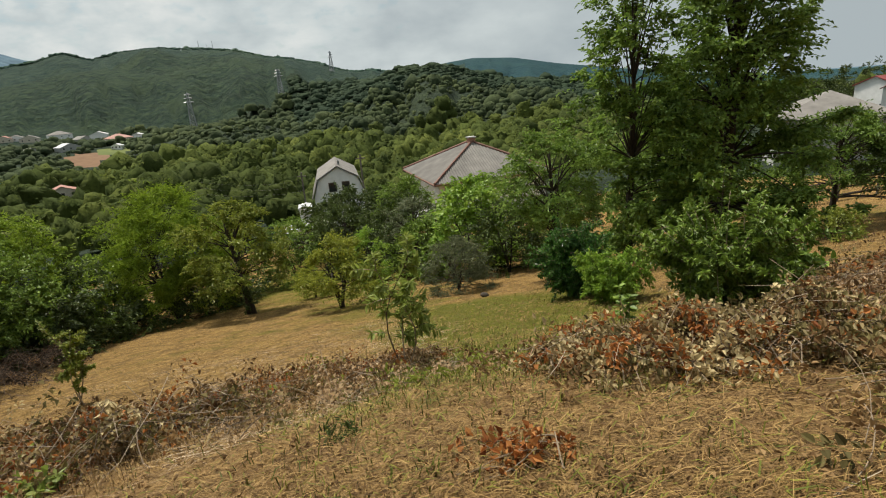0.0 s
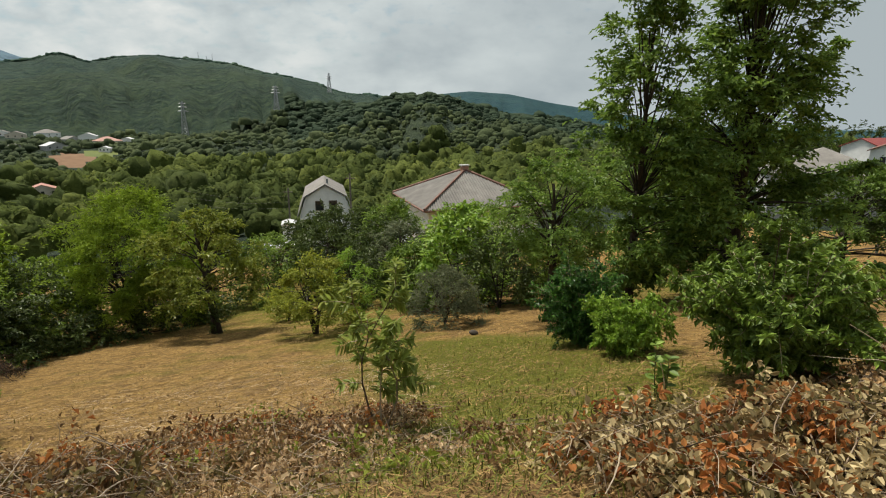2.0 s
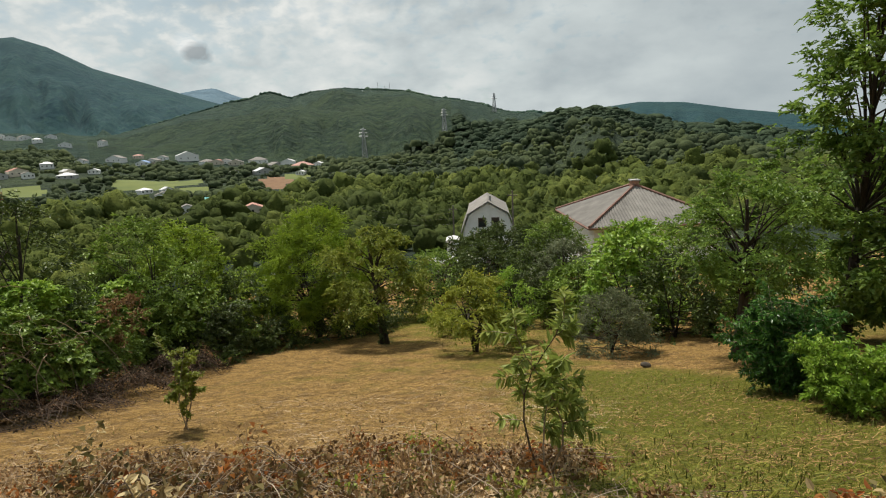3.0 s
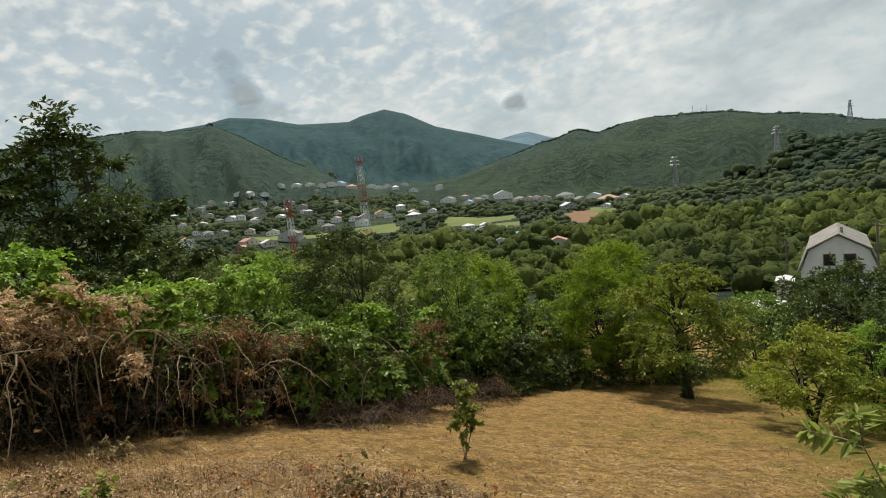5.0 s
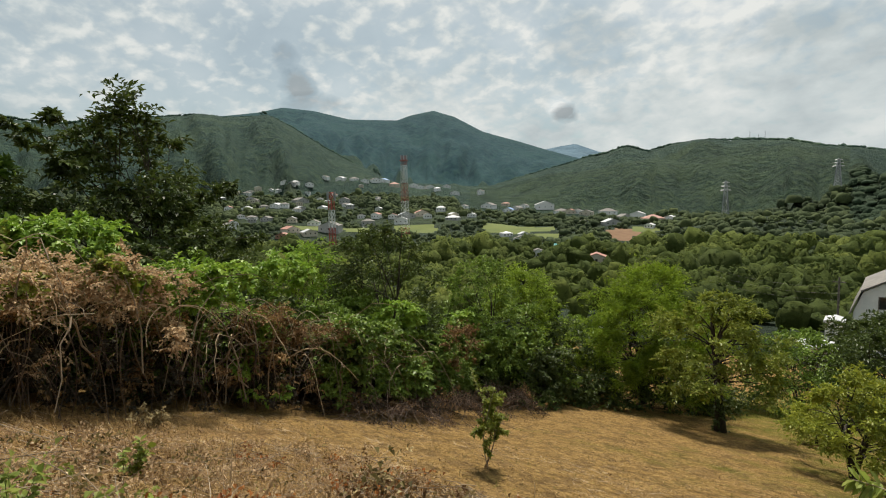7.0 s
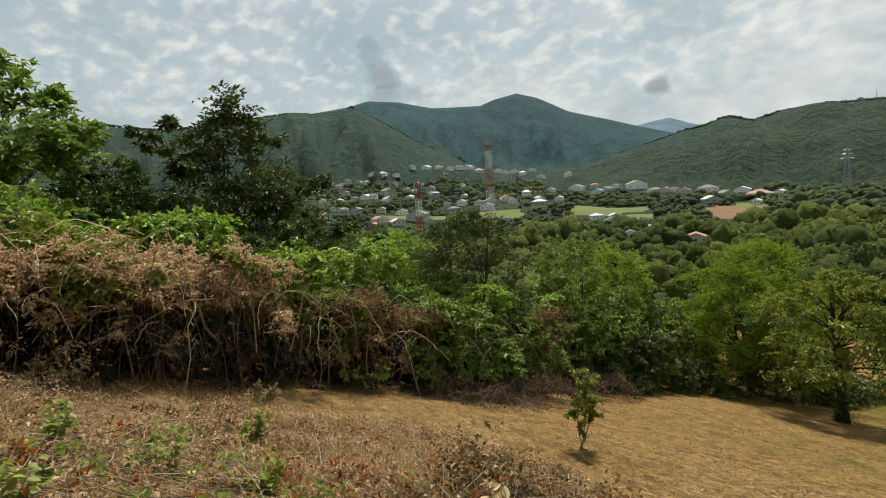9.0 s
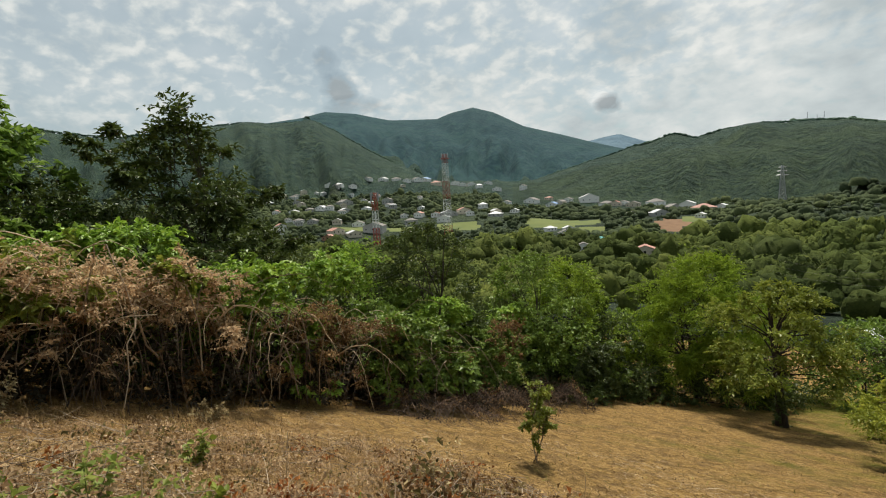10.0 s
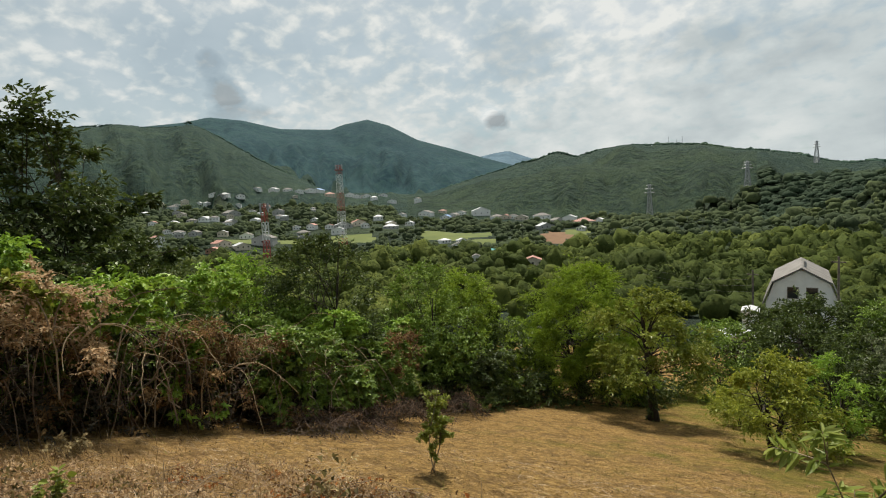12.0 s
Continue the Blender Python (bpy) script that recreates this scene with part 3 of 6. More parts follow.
def cloud_of_leaves(rng, centres, radii, per, length, width=0.45, droop=0.25, flat=0.6, row=7):
    """Leaves in clumps: each clump is a bunch of twigs that fan out and up, with leaves in two rows along each twig."""
    twigs = max(1, round(per / row))
    each = max(2, round(per / twigs))
    n = len(centres) * twigs
    c, r = np.repeat(centres, twigs, 0), np.repeat(radii, twigs)[:, None]
    out = centres - centres.mean(0)
    out = np.repeat(unit(out * np.array([1, 1, 0.6])), twigs, 0)
    d = unit(rng.normal(size=(n, 3)) + out * 0.7 + np.array([0, 0, 0.35])) * np.array([1, 1, flat])
    start = c + d * r * rng.uniform(-0.25, 0.30, (n, 1)) + rng.normal(size=(n, 3)) * r * 0.22
    reach = r * rng.uniform(0.55, 1.0, (n, 1))
    t = np.tile(np.linspace(0.1, 1.0, each), n)[:, None] + rng.normal(0, 0.05, (n * each, 1))
    d2, s2, r2 = np.repeat(d, each, 0), np.repeat(start, each, 0), np.repeat(reach, each, 0)
    side = unit(np.cross(d, np.array([0, 0, 1.0])) + rng.normal(size=(n, 3)) * 0.35)
    flip = np.where(np.arange(n * each) % 2, 1.0, -1.0)[:, None]
    along = unit(np.repeat(side, each, 0) * flip * (1.15 - 0.7 * t) + unit(d2) * 0.75 + rng.normal(size=(n * each, 3)) * 0.28 + np.array([0, 0, -droop]))
    up = unit(rng.normal(size=(n * each, 3)) * 0.32 + d2 * 0.35 + np.array([0, 0, 1.0]))
    pos = s2 + d2 * r2 * t - np.array([0, 0, 1.0]) * r2 * t ** 2 * 0.18
    return leaves(rng, pos, along, up, length, width)


PROFILES = {
    "round": lambda u: np.sqrt(np.clip(1 - (2 * u - 1) ** 2, 0, 1)),
    "broad": lambda u: np.clip(np.sin(np.pi * np.clip(u * 0.93 + 0.05, 0, 1)) ** 0.6, 0.1, 1),
    "cone": lambda u: np.clip((1 - u) ** 0.6, 0.12, 1) * np.clip(0.75 + u * 2.2, 0, 1),
    "vase": lambda u: 0.35 + 0.65 * np.clip(u * 1.6, 0, 1) * np.sqrt(np.clip(1.15 - u, 0, 1)) / 0.75,
    "dome": lambda u: np.sqrt(np.clip(1 - u ** 2.2, 0.02, 1)),
}


def make_tree(name, label, x, y, height, width, crown_from, leaf, bark="bark", shape="round", clumps=90, per=110, clump=0.42, length=0.12,
              trunk=0.11, stems=1, lean=(0, 0), seed=1, category="tree", group="", squash=1.0, wide_leaf=0.45, inner=0.45, sink=0.1, shift=(0, 0), flat=0.6, reach=()):
    """A tree or tall bush: tapered trunk, limbs that reach the clumps, and an uneven crown with gaps."""
    rng = np.random.default_rng(seed)
    z = land_at(x, y) - sink
    e = thing(name, x, y, z, label, category, group)
    lo, hi = crown_from * height, height
    u = rng.uniform(0, 1, clumps) ** (1.12 if shape == "cone" else 1.0)
    th = rng.uniform(0, 2 * np.pi, clumps)
    rad = PROFILES[shape](u) * width / 2 * np.sqrt(rng.uniform(inner, 1.0, clumps))
    rad *= 1 + 0.28 * np.sin(th * 3 + u * 7 + seed) * np.cos(th * 2 - u * 5)
    cx = lean[0] * u + shift[0]
    cy = lean[1] * u + shift[1]
    cen = np.stack([cx + rad * np.cos(th), cy + rad * np.sin(th) * squash, lo + (hi - lo) * u * 0.96], 1)
    sizes = clump * rng.uniform(0.6, 1.35, clumps)
    for tx, ty, tz, count in reach:
        w = np.linspace(0.35, 1.0, count)[:, None]
        line = np.array([(tx * 0.12, ty * 0.12, tz * 0.72)]) * (1 - w) + np.array([(tx, ty, tz)]) * w + rng.normal(size=(count, 3)) * 0.12
        cen, sizes = np.concatenate([cen, line]), np.concatenate([sizes, clump * np.linspace(0.8, 0.4, count)])
    clumps = len(cen)
    wood = Geo()
    tops = []
    for s in range(stems):
        a = 2 * np.pi * s / max(1, stems) + rng.uniform(0, 1)
        spread = 0 if stems == 1 else width * 0.16
        h = np.linspace(0, 1, 8)
        top = lo + (hi - lo) * (0.78 if stems == 1 else rng.uniform(0.5, 0.8))
        bend = np.sin(h * 3 + seed + s) * 0.05 * height * (0.4 if stems == 1 else 0.7) * h
        px = np.cos(a) * spread * h ** 1.3 + (lean[0] + shift[0]) * h + bend
        py = np.sin(a) * spread * h ** 1.3 + (lean[1] + shift[1]) * h + bend * 0.6
        pts = np.stack([px, py, h * top], 1)
        pts[0, :2] *= 0.3
        r0 = trunk if stems == 1 else trunk * rng.uniform(0.55, 0.8)
        radii = r0 * (1 - 0.82 * h) * (1 + 0.25 * np.exp(-h * 14))
        wood.tube(pts, radii, 9)
        tops.append((pts, radii))
    for i in rng.permutation(clumps)[:max(10, int(clumps * 0.6))]:
        pts, radii = tops[rng.integers(len(tops))]
        k = int(np.clip(np.searchsorted(pts[:, 2], cen[i, 2] * rng.uniform(0.45, 0.8)), 1, 6))
        a, b = pts[k], cen[i]
        m = (a + b) / 2 + np.array([0, 0, 0.12 * np.linalg.norm(b - a)]) + rng.normal(size=3) * 0.05
        t = np.linspace(0, 1, 5)[:, None]
        curve = (1 - t) ** 2 * a + 2 * t * (1 - t) * m + t ** 2 * b
        wood.tube(curve, np.linspace(min(radii[k] * 0.45, 0.022 + trunk * 0.06), 0.008, 5), 5)
    part("trunk", wood.out(), M[bark], e, smooth_faces=True)
    part("crown", cloud_of_leaves(rng, cen, sizes, per, length, wide_leaf, flat=flat), M[leaf], e)
    return e


def shoots(rng, count, spread, height, bend=0.4, steps=9, start=0.05):
    """Curved shoots that fan out from one foot."""
    out = []
    for i in range(count):
        a = rng.uniform(0, 2 * np.pi)
        lean = spread * np.sqrt(rng.uniform(0.02, 1))
        h = height * rng.uniform(0.6, 1.0) * (1 - 0.3 * (lean / max(spread, 1e-6)) ** 2)
        t = np.linspace(0, 1, steps)
        wob = rng.normal(size=2) * 0.05 * height
        px = np.cos(a) * (start + lean * t ** (1 + bend)) + wob[0] * np.sin(t * 5)
        py = np.sin(a) * (start + lean * t ** (1 + bend)) + wob[1] * np.sin(t * 4)
        pz = h * (t - 0.25 * bend * t ** 3 * (lean / max(spread, 1e-6)))
        out.append(np.stack([px, py, pz], 1))
    return out


def make_shrub(name, label, x, y, height, spread, leaf, count=14, stem="stem_green", thick=0.012, per=40, length=0.12, width=0.4, bare=0.15,
               seed=1, category="shrub", group="", side=0.0, droop=0.3, sink=0.03, bend=0.4, extra=(), small=False):
    """A shrub of leafy shoots: leaves stand along each shoot, with side twigs where side > 0."""
    rng = np.random.default_rng(seed)
    e = thing(name, x, y, land_at(x, y) - sink, label, category, group)
    wood, pos, along = Geo(), [], []
    lines = [(p, 1.0) for p in shoots(rng, count, spread, height, bend)] + [(np.asarray(p, float), 1.0) for p in extra]
    twigs = []
    for p, _ in lines:
        wood.tube(p, np.linspace(thick, thick * 0.25, len(p)), 6)
        for _ in range(int(side)):
            k = rng.integers(2, len(p) - 1)
            d = unit(unit(p[k] * np.array([1, 1, 0]) + 1e-3) * 0.6 + rng.normal(size=3) * 0.5 + np.array([0, 0, 0.35]))
            L = height * rng.uniform(0.12, 0.28) * (0.55 if spread < 0.2 else 1.0)
            t = np.linspace(0, 1, 4)[:, None]
            q = p[k] + d * L * t + np.array([0, 0, -0.15 * L]) * t ** 2
            wood.tube(q, np.linspace(thick * 0.5, thick * 0.15, 4), 4)
            twigs.append((q, 0.5))
    for p, share in lines + twigs:
        n = max(3, int(per * share))
        s = rng.uniform(bare if share == 1.0 else 0.1, 1.0, n) * (len(p) - 1)
        i = np.minimum(s.astype(int), len(p) - 2)
        q = p[i] + (p[i + 1] - p[i]) * (s - i)[:, None]
        d = unit(p[i + 1] - p[i])
        side_dir = unit(np.cross(d, rng.normal(size=(n, 3))))
        pos.append(q)
        along.append(unit(side_dir + d * 0.5 + np.array([0, 0, -droop])))
    pos, along = np.concatenate(pos), np.concatenate(along)
    up = unit(rng.normal(size=pos.shape) * 0.35 + np.array([0, 0, 1.0]))
    tagged(part("stem_tangle", wood.out(), M[stem], e, smooth_faces=True), kind="stuff")
    part("foliage", (leaves if small else round_leaves)(rng, pos, along, up, length, width), M[leaf], e)
    return e


# ---- ground ----
radii = np.concatenate([[0.0], np.geomspace(0.3, 4900, 270)])
NA = 540
# finer steps where the camera looks
az_steps = np.interp(np.linspace(0, 1, NA, endpoint=False), [0, 0.12, 0.90, 1.0], [-180, -62, 118, 180])
A2, R2 = np.meshgrid(np.radians(az_steps), radii[1:], indexing="xy")
gx, gy = -np.sin(A2) * R2, np.cos(A2) * R2
gz = land(gx, gy)
verts = np.concatenate([[[0, 0, land_at(0, 0)]], np.stack([gx, gy, gz], -1).reshape(-1, 3)])
rows = len(radii) - 1
i, j = np.meshgrid(np.arange(rows - 1), np.arange(NA), indexing="ij")
jn = (j + 1) % NA
quads = np.stack([1 + i * NA + j, 1 + (i + 1) * NA + j, 1 + (i + 1) * NA + jn, 1 + i * NA + jn], -1).reshape(-1, 4)[:, ::-1]
hub = np.array([(0, 1 + n, 1 + (n + 1) % NA, 1 + (n + 1) % NA) for n in range(NA)])
mid_r = np.repeat(np.sqrt(radii[1:-1] * radii[2:]), NA)
mid_a = np.tile(az_steps, rows - 1)
# material by distance; those of the farther hills are tinted for haze
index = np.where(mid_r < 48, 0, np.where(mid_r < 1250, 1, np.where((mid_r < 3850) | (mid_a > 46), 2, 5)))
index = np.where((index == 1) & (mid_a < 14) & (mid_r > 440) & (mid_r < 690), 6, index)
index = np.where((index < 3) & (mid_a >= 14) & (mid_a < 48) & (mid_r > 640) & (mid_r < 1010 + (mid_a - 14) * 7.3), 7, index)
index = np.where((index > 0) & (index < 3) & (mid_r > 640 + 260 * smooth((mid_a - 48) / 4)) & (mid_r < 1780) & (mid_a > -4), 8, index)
FIELDS = [(28.0, -4.2, 1.3, 12, 4), (32.4, -3.3, 1.6, 14, 4), (43.0, -2.7, 4.0, 26, 3), (40.0, -3.6, 1.4, 12, 3), (65.2, -2.2, 2.6, 22, 3), (54.0, -2.7, 2.6, 20, 3), (60.3, -2.5, 1.6, 16, 3), (30.3, -2.9, 1.4, 14, 3), (17.0, -5.4, 1.6, 12, 3)]
FIELD_AT = [(az, spot(az, el)[2], half, deep, m) for az, el, half, deep, m in FIELDS]
for az, r, half, deep, m in FIELD_AT:
    index = np.where(((mid_a - az) / half) ** 2 + ((mid_r - r) / (deep * 1.5)) ** 2 < 1, m, index)
tri = np.concatenate([quads[:, [0, 1, 2]], quads[:, [0, 2, 3]], hub[:, [0, 2, 1]]])
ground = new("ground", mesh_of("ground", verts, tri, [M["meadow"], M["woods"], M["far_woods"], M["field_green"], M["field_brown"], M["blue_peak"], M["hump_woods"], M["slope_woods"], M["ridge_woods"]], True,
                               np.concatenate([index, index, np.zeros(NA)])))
tagged(ground, "sloping mown meadow falling to a wooded valley and mountains", "ground", kind="structure")


# ---- buildings ----
def cabin(name, label, x, y, z, turn, w, d, h, roof, wall, roof_mat, openings=0, overhang=0.3, hip=False, category="house", group=""):
    """A house far off: walls with windows, a roof with thickness and eaves."""
    e = thing(name, x, y, z, label, category, group, turn=turn)
    g = Geo()
    g.box(-w / 2, w / 2, -d / 2, d / 2, -3.0, h)
    if not hip:
        g.add([(-w / 2, -d / 2, h), (w / 2, -d / 2, h), (0, -d / 2, h + roof), (-w / 2, d / 2, h), (w / 2, d / 2, h), (0, d / 2, h + roof)],
              [(0, 1, 2), (3, 5, 4)])
    part("wall", g.out(), M[wall], e)
    o, t = overhang, 0.15
    g = Geo()
    if hip:
        a = [(-w / 2 - o, -d / 2 - o, h - 0.05), (w / 2 + o, -d / 2 - o, h - 0.05), (w / 2 + o, d / 2 + o, h - 0.05), (-w / 2 - o, d / 2 + o, h - 0.05)]
        k = min(w, d) * 0.5
        tops = [(0, -d / 2 + k, h + roof), (0, d / 2 - k + 0.01, h + roof)] if d >= w else [(-w / 2 + k, 0, h + roof), (w / 2 - k, 0, h + roof)]
        v = a + [(p[0], p[1], p[2] + t) for p in a] + tops
        f = [(0, 3, 2, 1), (0, 1, 5, 4), (1, 2, 6, 5), (2, 3, 7, 6), (3, 0, 4, 7)]
        f += [(4, 5, 8), (5, 6, 9, 8), (6, 7, 9), (7, 4, 8, 9)] if d >= w else [(4, 5, 9, 8), (5, 6, 9), (6, 7, 8, 9), (7, 4, 8)]
        g.add(v, f)
    else:
        sl = roof / (w / 2)
        for s in (-1, 1):
            x1 = s * (w / 2 + o)
            z1 = h - sl * o
            v = [(0, -d / 2 - o, h + roof), (x1, -d / 2 - o, z1), (x1, d / 2 + o, z1), (0, d / 2 + o, h + roof)]
            g.add(v + [(p[0], p[1], p[2] + t) for p in v], [(0, 1, 2, 3), (4, 7, 6, 5), (0, 4, 5, 1), (1, 5, 6, 2), (2, 6, 7, 3), (3, 7, 4, 0)])
    part("roof", g.out(), M[roof_mat], e)
    for i in range(openings):
        cx = (i + 0.5) / openings * w - w / 2
        g = Geo()
        g.box(cx - 0.5, cx + 0.5, -d / 2 - 0.06, -d / 2 + 0.05, h * 0.35, h * 0.35 + 1.2)
        part("window", g.out(), M["glass"], e)
    return e


# ---- far woods ----
def crown_shape(seg, rings):
    """A rounded crown, open below: rings of vertices from the skirt to the top."""
    el = np.radians(np.linspace(-24, 90, rings + 1))[:-1]
    v = [(math.cos(e) * math.cos(a), math.cos(e) * math.sin(a), math.sin(e)) for i, e in enumerate(el) for a in (np.arange(seg) + 0.5 * (i % 2)) * 2 * math.pi / seg]
    v.append((0, 0, 1))
    f = []
    for i in range(rings - 1):
        for j in range(seg):
            a, b = i * seg + j, i * seg + (j + 1) % seg
            c, d = a + seg, b + seg
            f += [(a, b, c), (b, d, c)] if i % 2 == 0 else [(a, b, d), (a, d, c)]
    f += [((rings - 1) * seg + j, (rings - 1) * seg + (j + 1) % seg, rings * seg) for j in range(seg)]
    return np.array(v), np.array(f)


def woods(name, label, rng, x, y, size, mat, shape=(8, 3), sprays=0, spray=0.2, rise=0.5, low=1.0, lumps=0.16):
    """Many tree crowns, each rounded and lumpy, with leafy sprays standing off the nearer ones."""
    n = len(x)
    z = land(x, y)
    wide = size * rng.uniform(0.85, 1.2, n)
    tall = size * rng.uniform(0.75, 1.25, n) * low
    mid = np.stack([x, y, z + tall * rise], 1)
    base_v, base_f = crown_shape(*shape)
    k = len(base_v)
    turn = rng.uniform(0, 2 * np.pi, (n, 1))
    bx = base_v[None, :, 0] * np.cos(turn) - base_v[None, :, 1] * np.sin(turn)
    by = base_v[None, :, 0] * np.sin(turn) + base_v[None, :, 1] * np.cos(turn)
    body = np.stack([bx, by, np.broadcast_to(base_v[None, :, 2], bx.shape)], -1) * (1 + rng.normal(0, lumps, (n, k)))[..., None]
    v = mid[:, None] + body * np.stack([wide, wide, tall], 1)[:, None]
    ob = new(name, mesh_of(name, v.reshape(-1, 3), (np.arange(n)[:, None, None] * k + base_f[None]).reshape(-1, 3), M[mat], True))
    if sprays:
        m = n * sprays
        d = unit(rng.normal(size=(m, 3)) + np.array([0, 0, 0.7]))
        q = np.repeat(mid, sprays, 0) + d * np.repeat(np.stack([wide, wide, tall], 1), sprays, 0) * rng.uniform(0.86, 1.16, m)[:, None]
        al = unit(np.cross(d, rng.normal(size=(m, 3))) + d * rng.normal(0.2, 0.35, (m, 1)))
        L = np.repeat(size, sprays) * spray
        part(name + "_spray", leaves(rng, q - al * (L * 0.5)[:, None], al, unit(d + rng.normal(size=(m, 3)) * 0.35 + np.array([0, 0, 0.4])), L, 0.8, 0.1), M[mat], ob)
    return tagged(ob, label, "trees", kind="stuff")


rng = np.random.default_rng(11)


def clear_of_fields(x, y, margin=1.2):
    r, az = np.hypot(x, y), np.degrees(np.arctan2(-x, y))
    ok = np.ones(len(x), bool)
    for a, rr, half, deep, m in FIELD_AT:
        ok &= ((az - a) / half) ** 2 + ((r - rr) / (deep * 1.5 * margin * np.where(r < rr, 2.0, 1.0))) ** 2 > 1
    for a, rr, half in VILLAGE_AT:
        ok &= ~((np.abs(az - a) < half * 1.25) & (r > rr - 42) & (r < rr + 8))
    return ok


# village houses: place, width, height of the walls, wall and roof
RIDGE_STREET = [
    (-739, 684, 10.1, 6.9, "plaster", "slate"), (-505, 482, 15.4, 3.7, "plaster", "slate"), (-465, 478, 12.0, 2.5, "plaster", "blue_roof"),
    (-517, 525, 8.9, 2.8, "tan_wall", "pink_roof"), (-463, 490, 10.8, 3.1, "tan_wall", "slate"), (-490, 533, 10.2, 3.3, "plaster", "slate"),
    (-477, 558, 22.1, 5.6, "plaster", "white_sheet"), (-433, 539, 13.9, 3.7, "plaster", "slate"), (-423, 544, 13.8, 3.1, "tan_wall", "pink_roof"),
    (-416, 550, 12.4, 3.1, "plaster", "slate"), (-396, 541, 14.8, 3.1, "tan_wall", "slate"), (-386, 570, 18.0, 3.7, "plaster", "slate"),
    (-299, 447, 14.0, 2.5, "plaster_grey", "white_sheet"), (-346, 543, 14.2, 2.9, "plaster_grey", "slate"), (-332, 548, 14.1, 6.3, "plaster", "white_sheet"),
    (-288, 503, 18.6, 3.1, "tan_wall", "pink_roof"), (-285, 531, 14.5, 2.4, "plaster", "white_sheet"), (-349, 473, 9.4, 2.4, "plaster_grey", "slate"),
    (-251, 434, 7.0, 2.4, "plaster", "white_sheet"), (-308, 314, 7.9, 2.4, "plaster", "white_sheet"), (-277, 298, 9.8, 2.4, "plaster", "slate"),
    (-293, 319, 7.8, 2.4, "plaster", "white_sheet"), (-187, 215, 5.7, 3.3, "plaster", "slate"), (-229, 273, 10.0, 2.4, "plaster_grey", "teal_roof"),
]
UPPER_STREET = [
    (-145, 207, 9.1, 2.4, "tan_wall", "pink_roof"), (-931, 462, 12.5, 3.2, "plaster", "slate"), (-937, 498, 14.9, 3.2, "plaster", "white_sheet"),
    (-909, 511, 16.8, 4.0, "plaster", "slate"), (-860, 506, 14.0, 3.0, "plaster", "white_sheet"), (-914, 561, 17.2, 3.3, "plaster", "slate"),
    (-952, 605, 18.1, 3.4, "plaster", "blue_roof"), (-834, 553, 18.1, 3.8, "tan_wall", "pink_roof"), (-964, 690, 19.0, 4.5, "plaster", "white_sheet"),
    (-941, 691, 16.4, 3.6, "plaster", "slate"), (-927, 706, 16.4, 3.5, "plaster", "slate"), (-828, 650, 12.7, 3.2, "plaster", "white_sheet"),
    (-906, 736, 16.4, 3.6, "plaster", "slate"), (-772, 648, 16.2, 3.8, "plaster", "slate"), (-850, 349, 12.9, 2.4, "plaster", "slate"),
    (-840, 362, 12.9, 2.4, "plaster", "white_sheet"), (-853, 393, 13.2, 2.9, "plaster", "slate"), (-866, 310, 9.2, 7.7, "tan_wall", "white_sheet"),
    (-888, 340, 9.5, 6.5, "plaster", "white_sheet"), (-856, 340, 8.3, 6.3, "plaster", "white_sheet"), (-880, 303, 8.4, 2.8, "plaster", "slate"),
    (-709, 313, 17.1, 2.9, "plaster_grey", "slate"), (-745, 360, 10.0, 2.5, "plaster", "slate"),
]
LOWER_STREET = [
    (-683, 342, 8.4, 2.4, "plaster", "white_sheet"), (-651, 351, 11.9, 5.6, "plaster_grey", "slate"), (-621, 304, 9.7, 4.2, "plaster", "white_sheet"),
    (-661, 260, 12.1, 2.7, "plaster", "white_sheet"), (-670, 247, 9.3, 2.4, "plaster_grey", "slate"), (-642, 283, 11.3, 2.7, "plaster_grey", "white_sheet"),
    (-668, 225, 10.6, 4.3, "plaster", "white_sheet"), (-584, 190, 6.2, 2.4, "plaster", "slate"), (-574, 198, 9.7, 2.4, "plaster", "slate"),
    (-680, 421, 7.2, 2.4, "plaster", "slate"), (-560, 349, 7.3, 2.4, "plaster", "white_sheet"), (-470, 347, 12.9, 3.6, "tan_wall", "pink_roof"),
    (-514, 409, 10.5, 4.0, "plaster", "white_sheet"), (-473, 329, 17.3, 2.6, "plaster_grey", "white_sheet"), (-446, 304, 11.9, 4.1, "plaster", "white_sheet"),
    (-420, 213, 16.1, 4.7, "plaster_grey", "slate"), (-472, 281, 12.1, 3.8, "plaster_grey", "slate"), (-424, 178, 11.1, 2.4, "tan_wall", "pink_roof"),
    (-409, 166, 8.9, 2.4, "brick", "pink_roof"), (-412, 189, 10.9, 2.4, "tan_wall", "white_sheet"), (-428, 357, 12.3, 2.5, "plaster_grey", "white_sheet"),
    (-516, 449, 9.6, 2.6, "plaster", "slate"), (-433, 388, 8.2, 2.4, "plaster", "white_sheet"),
]
VILLAGE = RIDGE_STREET + UPPER_STREET + LOWER_STREET
town = np.random.default_rng(5)
for i in range(26):
    x, y, s = spot(town.uniform(48, 75), 2.2 - 4.5 * town.uniform(0, 1))
    VILLAGE.append((x, y, town.uniform(7, 11), town.uniform(2.8, 4.5), ("plaster", "plaster", "tan_wall", "plaster_grey")[town.integers(4)], ("slate", "white_sheet", "pink_roof", "slate")[town.integers(4)]))
VILLAGE_AT = [(math.degrees(math.atan2(-x, y)), math.hypot(x, y), math.degrees(math.atan2(w * 0.7, math.hypot(x, y)))) for x, y, w, *_ in VILLAGE]
VILLAGE_AT.append((55.1, 400, 1.0))
WALLS = {"plaster": "white", "plaster_grey": "grey", "tan_wall": "cream", "brick": "raw brick"}
